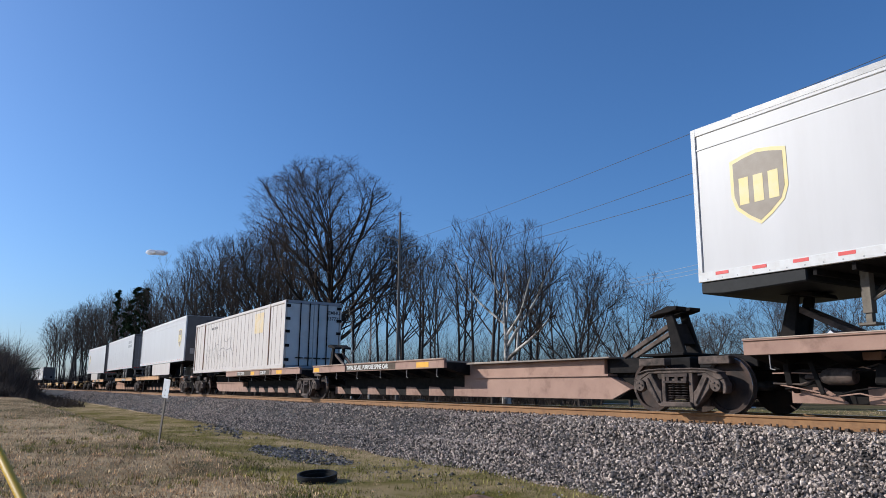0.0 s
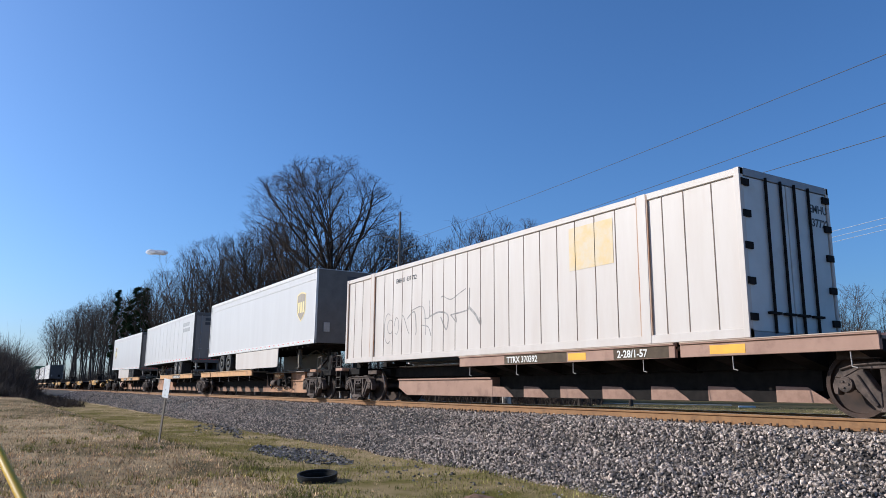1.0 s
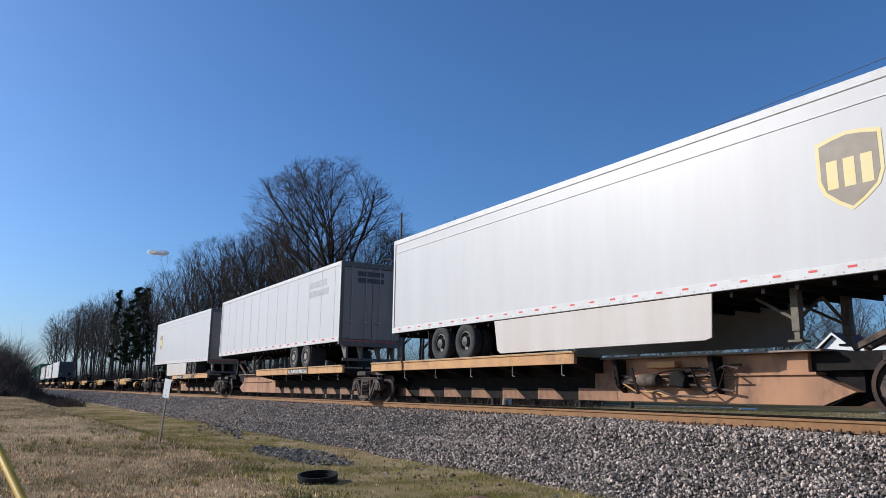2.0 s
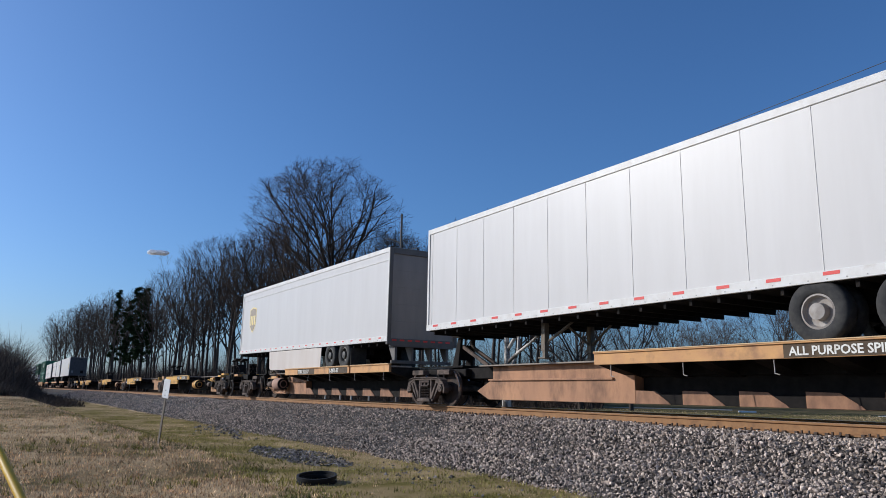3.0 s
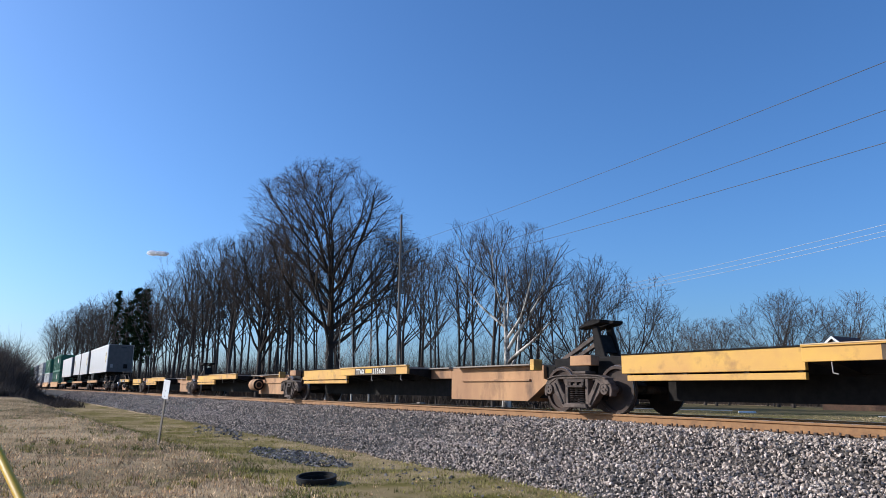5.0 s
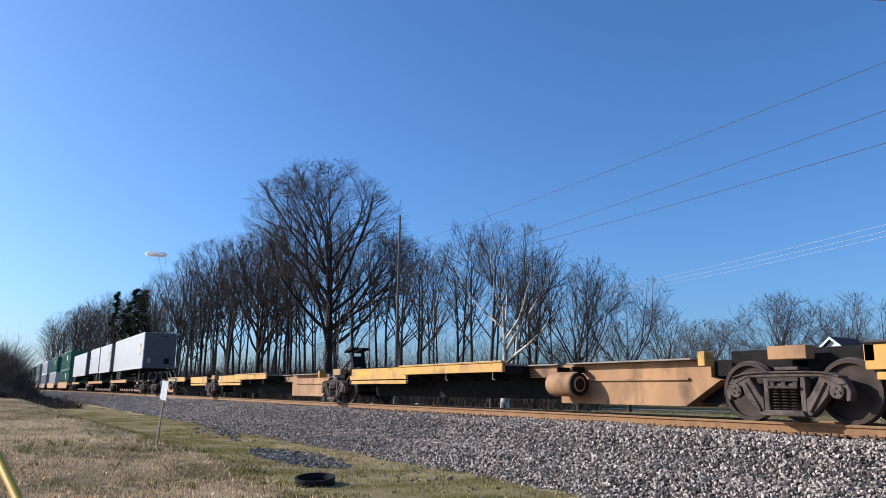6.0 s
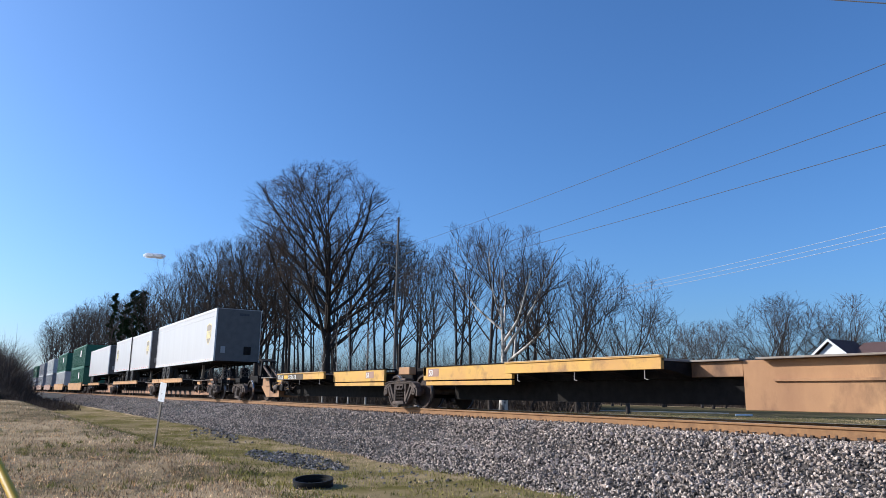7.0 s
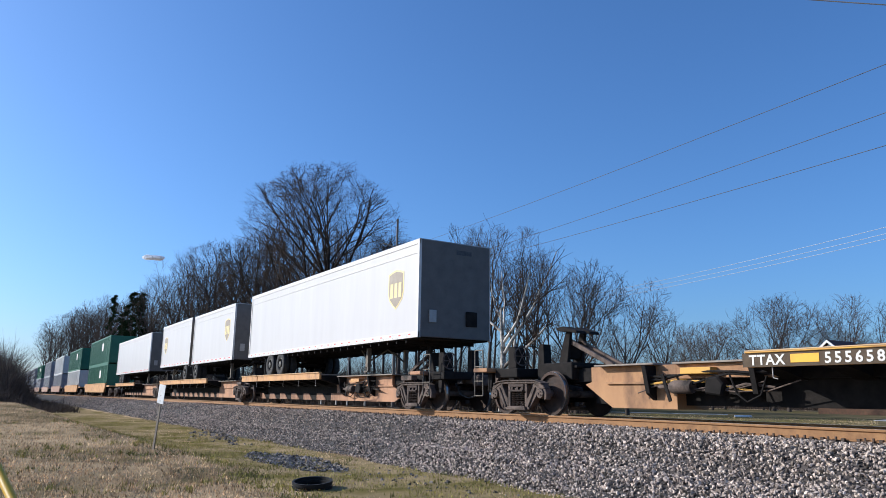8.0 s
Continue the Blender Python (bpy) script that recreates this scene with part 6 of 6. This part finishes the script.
def emhu():
    """Ribbed cream 53 foot domestic container with doors at its right end."""
    L, h, w = 16.15, 2.9, 1.295
    root = thing("freight_container", "faded cream ribbed freight container with scrawled graffiti", "container")
    x0, x1 = -L / 2, L / 2
    part("body", Shape().box(x0 + 0.05, x1 - 0.08, -w + 0.035, w - 0.035, 0.1, h - 0.03), "cream_panel", root)
    for s in (-1, 1):
        ya, yb_ = (-w, -w + 0.09) if s < 0 else (w - 0.09, w)
        part("top_rail", Shape().box(x0, x1, ya, yb_, h - 0.13, h), "cream_panel", root, bevel=0.01)
        part("bottom_rail", Shape().box(x0, x1, ya - (0.006 if s < 0 else -0.006), yb_, 0, 0.16), "cream_panel", root, bevel=0.01)
        for xe in (x0, x0 + 1.95, x1 - 2.35, x1 - 0.12):
            wd = 0.12 if xe in (x0, x1 - 0.12) else 0.24
            part("corner_post", Shape().box(xe, xe + wd, ya - (0.012 if s < 0 else -0.012), yb_, 0.0, h + 0.004), "cream_panel", root, bevel=0.01)
    for x in [x0 + 0.621, x0 + 1.242] + [x0 + 2.857 + 0.606 * i for i in range(18)] + [x1 - 1.75, x1 - 1.242, x1 - 0.621]:
        part("side_groove", Shape().box(x - 0.010, x + 0.010, -w + 0.029, -w + 0.036, 0.17, h - 0.14), "groove", root)
    for x in (x0 + 1.93, x0 + 2.2, x1 - 2.36, x1 - 2.1, x0 + 0.125):
        part("rust_streak", Shape().box(x - 0.014, x + 0.014, -w - 0.004, -w + 0.035, 0.02, h - 0.02), "rust_streak", root, "rusty edge of the post")
    for s in (-1, 1):
        d = part("door", Shape().box(x1 - 0.08, x1 - 0.02, min(s * 0.012, s * (w - 0.1)), max(s * 0.012, s * (w - 0.1)), 0.12, h - 0.14), "pale_box", root, "pale grey container door leaf", bevel=0.008)
        rod = Shape()
        for yy in (0.2, 0.62):
            rod.path([(x1 + 0.015, s * yy, 0.1), (x1 + 0.015, s * yy, h - 0.1)], 0.026, 8)
            rod.box(x1 - 0.02, x1 + 0.04, s * yy - 0.16, s * yy + 0.16, 0.42, 0.46)
        part("lock_rod", rod, "black_steel", d, "dark door lock rods")
        for z in (0.35, 0.95, 1.55, 2.1, 2.65):
            part("hinge", Shape().box(x1 - 0.02, x1 + 0.02, s * (w - 0.12) - 0.10, s * (w - 0.12) + 0.10, z - 0.06, z + 0.06), "black_steel", d)
    part("door_header", Shape().box(x1 - 0.1, x1, -w + 0.1, w - 0.1, h - 0.13, h), "grey_box", root)
    part("door_sill", Shape().box(x1 - 0.1, x1, -w + 0.1, w - 0.1, 0, 0.11), "grey_box", root)
    lettering("EMHU", 0.21, "ink_black", root, east_at(x1 + 0.002 - 0.02, 0.66, 2.38))
    lettering("637722", 0.21, "ink_black", root, east_at(x1 + 0.002 - 0.02, 0.62, 2.12))
    y = -w + 0.033
    lettering("EMH U  637 722", 0.19, "ink_black", root, near_at(x0 + 3.65, y, 2.38))
    part("faded_emblem", Shape().box(x1 - 4.4, x1 - 3.06, y - 0.004, y, 1.68, 2.62), "faded_yellow", root, "faded yellow emblem patch")
    # graffiti scrawl, strokes of thin paint
    b = x0 + 2.9

    def stroke(pts, wd):
        pts = [(b + (px - b) * 0.75, 1.18 + (pz - 1.35) * 0.85) for px, pz in pts]
        wd *= 0.8
        g = Shape()
        if len(pts) > 2:
            fine = []
            ext = [pts[0]] + list(pts) + [pts[-1]]
            for i in range(1, len(ext) - 2):
                for j in range(6):
                    k = j / 6
                    fine.append(tuple(0.5 * (2 * ext[i][c] + (ext[i + 1][c] - ext[i - 1][c]) * k + (2 * ext[i - 1][c] - 5 * ext[i][c] + 4 * ext[i + 1][c] - ext[i + 2][c]) * k * k + (3 * ext[i][c] - ext[i - 1][c] - 3 * ext[i + 1][c] + ext[i + 2][c]) * k ** 3) for c in (0, 1)))
            pts = fine + [pts[-1]]
        rim = []
        for i, (px, pz) in enumerate(pts):
            (ax_, az), (bx, bz) = pts[max(0, i - 1)], pts[min(len(pts) - 1, i + 1)]
            d = Vector((bx - ax_, bz - az))
            n_ = (Vector((-d.y, d.x)).normalized() if d.length > 1e-6 else Vector((0, 1))) * wd / 2
            rim += [(px + n_.x, y - 0.002, pz + n_.y), (px - n_.x, y - 0.002, pz - n_.y)]
        g.poly(rim, [(2 * i, 2 * i + 1, 2 * i + 3, 2 * i + 2) for i in range(len(pts) - 1)])
        part("graffiti", g, "spray_paint", root, "dark spray painted stroke")

    def arc(cx, cz, rx, rz, a0, a1, wd=0.035, k=9):
        stroke([(cx + rx * math.cos(radians(a0 + (a1 - a0) * i / k)), cz + rz * math.sin(radians(a0 + (a1 - a0) * i / k))) for i in range(k + 1)], wd)

    arc(b + 0.35, 1.15, 0.35, 0.55, 60, 300)
    arc(b + 0.55, 1.2, 0.25, 0.25, 20, 330)
    arc(b + 1.1, 1.2, 0.18, 0.3, 180, -120, 0.03)
    stroke([(b + 1.5, 0.95), (b + 1.62, 1.55), (b + 2.05, 1.0), (b + 2.2, 0.85)], 0.035)
    stroke([(b + 2.0, 1.4), (b + 2.6, 1.6), (b + 2.75, 1.0), (b + 2.7, 0.8)], 0.05)
    stroke([(b + 2.3, 1.65), (b + 3.3, 1.7), (b + 3.5, 0.75)], 0.04)
    stroke([(b + 3.2, 1.1), (b + 3.7, 1.0), (b + 3.9, 0.7)], 0.04)
    stroke([(b + 3.75, 1.9), (b + 3.78, 1.35), (b + 3.4, 1.32)], 0.045)
    stroke([(b + 3.78, 1.35), (b + 4.5, 1.45), (b + 5.1, 1.3), (b + 5.0, 0.85), (b + 4.6, 1.28)], 0.06)
    stroke([(b + 4.6, 1.9), (b + 4.75, 1.95), (b + 5.3, 1.8), (b + 5.9, 1.95), (b + 6.3, 2.05)], 0.035)
    stroke([(b + 5.3, 1.3), (b + 6.2, 1.35), (b + 6.5, 1.45), (b + 6.55, 2.05)], 0.05)
    stroke([(b + 5.3, 1.3), (b + 5.7, 1.05), (b + 5.6, 1.3)], 0.05)
    stroke([(b + 6.5, 1.45), (b + 6.9, 1.2), (b + 7.2, 0.9), (b + 7.2, 1.1)], 0.09)
    aboard(root, -30.08 - L / 2, 1.24)


emhu()


# ---- double stack cars, far along the train ----
def stack_box(u_right, z0, tone, label, L=16.15, h=2.9):
    w = 1.295
    root = thing("freight_container", label, "container", "stacked containers")
    x0, x1 = -L / 2, L / 2
    part("body", Shape().box(x0 + 0.04, x1 - 0.04, -w + 0.04, w - 0.04, 0.1, h - 0.03), tone, root)
    for s in (-1, 1):
        ya, yb_ = (-w, -w + 0.08) if s < 0 else (w - 0.08, w)
        part("top_rail", Shape().box(x0, x1, ya, yb_, h - 0.12, h - 0.01), tone, root)
        part("bottom_rail", Shape().box(x0, x1, ya, yb_, 0.01, 0.16), tone, root)
        for xe in (x0, x0 + 2.0, x1 - 2.2, x1 - 0.12):
            part("corner_post", Shape().box(xe, xe + 0.15, ya - 0.005 * -s if s > 0 else ya - 0.005, yb_, 0.012, h - 0.012), tone, root)
    rb = Shape()
    for i in range(1, 40):
        x = x0 + L * i / 40
        rb.box(x - 0.06, x + 0.06, -w + 0.012, -w + 0.05, 0.17, h - 0.13)
    part("side_rib", rb, tone, root)
    for s in (-1, 1):
        part("door", Shape().box(x1 - 0.05, x1 - 0.005, min(s * 0.02, s * 1.2), max(s * 0.02, s * 1.2), 0.15, h - 0.15), tone, root)
    if tone in ("green_box",):
        part("emblem", Shape().box(x1 - 6.0, x1 - 4.9, -w - 0.006, -w - 0.001, 1.5, 2.3), "ink_white", root, "pale emblem patch")
    aboard(root, u_right - L / 2, z0)


def well_car(u_right, tone, pitch):
    L = 18.6
    root = thing("well_car", "low weathered well car holding stacked containers", "rail car", "well cars")
    x0, x1 = -L / 2, L / 2
    for s in (-1, 1):
        y0, y1 = (-1.48, -1.36) if s < 0 else (1.36, 1.48)
        w = part("side_wall", Shape().prism([(x0 + 0.6, 0.95), (x0 + 1.3, 0.40), (x1 - 1.3, 0.40), (x1 - 0.6, 0.95), (x1 - 0.6, 1.25), (x0 + 0.6, 1.25)], y0, y1), tone, root, "weathered side wall of the well")
        part("top_chord", Shape().box(x0 + 0.5, x1 - 0.5, y0 - 0.04, y1 + 0.04, 1.252, 1.33), tone, w)
    part("well_floor", Shape().box(x0 + 1.3, x1 - 1.3, -1.36, 1.36, 0.34, 0.40), "black_steel", root)
    for s in (-1, 1):
        e = s * (L / 2 + 0.3)
        part("end_deck", Shape().box(e - 1.2, e + 1.2, -1.35, 1.35, 0.95, 1.1), tone, root, bevel=0.02)
        part("end_bulkhead", Shape().box(e - s * 1.15 - 0.06, e - s * 1.15 + 0.06, -1.3, 1.3, 0.4, 0.948), "black_steel", root)
    aboard(root, u_right - 8.07)
    for s in (-1, 1):
        b = copy_thing(BOGIE, Matrix())
        aboard(b, u_right - 8.07 + s * (L / 2 + 0.3))
        WHEELS.extend(c for c in b.children if c.name.startswith("wheelset"))


STACKS = (("green_box", "green_box", "orange_car"), ("pale_box", "green_box", "orange_car"), ("grey_box", "pale_box", "brown_car"), ("grey_box", "grey_box", "brown_car"),
          ("grey_box", "green_box", "brown_car"), ("grey_box", "grey_box", "brown_car"), ("pale_box", "grey_box", "brown_car"), ("grey_box", "grey_box", "brown_car"), ("grey_box", "grey_box", "brown_car"))
WORD = {"green_box": "dark green ribbed container", "pale_box": "pale white ribbed container", "grey_box": "dark grey ribbed container"}
for i, (low, high, car) in enumerate(STACKS):
    u = -263.0 - 26.2 * i
    well_car(u, car, 26)
    stack_box(u, 0.41, low, WORD[low] + " in the well of a rail car")
    stack_box(u, 3.32, high, WORD[high] + " stacked on top of another")


build_trees()
build_brush()
build_stones()
build_grass()


# ---- movement ----
def run(t):
    """Distance gone by the train after t seconds."""
    return 22.536 * t + 0.0119 * t * t


def motions():
    for ob, u, z, ry in TRAIN:
        walk(ob, [(t, pose(u + run(t), 0, z, 0, ry, 0)) for t in range(0, 9)])
    spin = [(k / FPS, math.degrees(run(k / FPS) / WHEEL_R)) for k in range(0, 8 * FPS + 1)]
    for ob in WHEELS:
        x = ob.location.x
        walk(ob, [(t, pose(x, 0, WHEEL_R, 0, a, 0)) for t, a in spin])


motions()
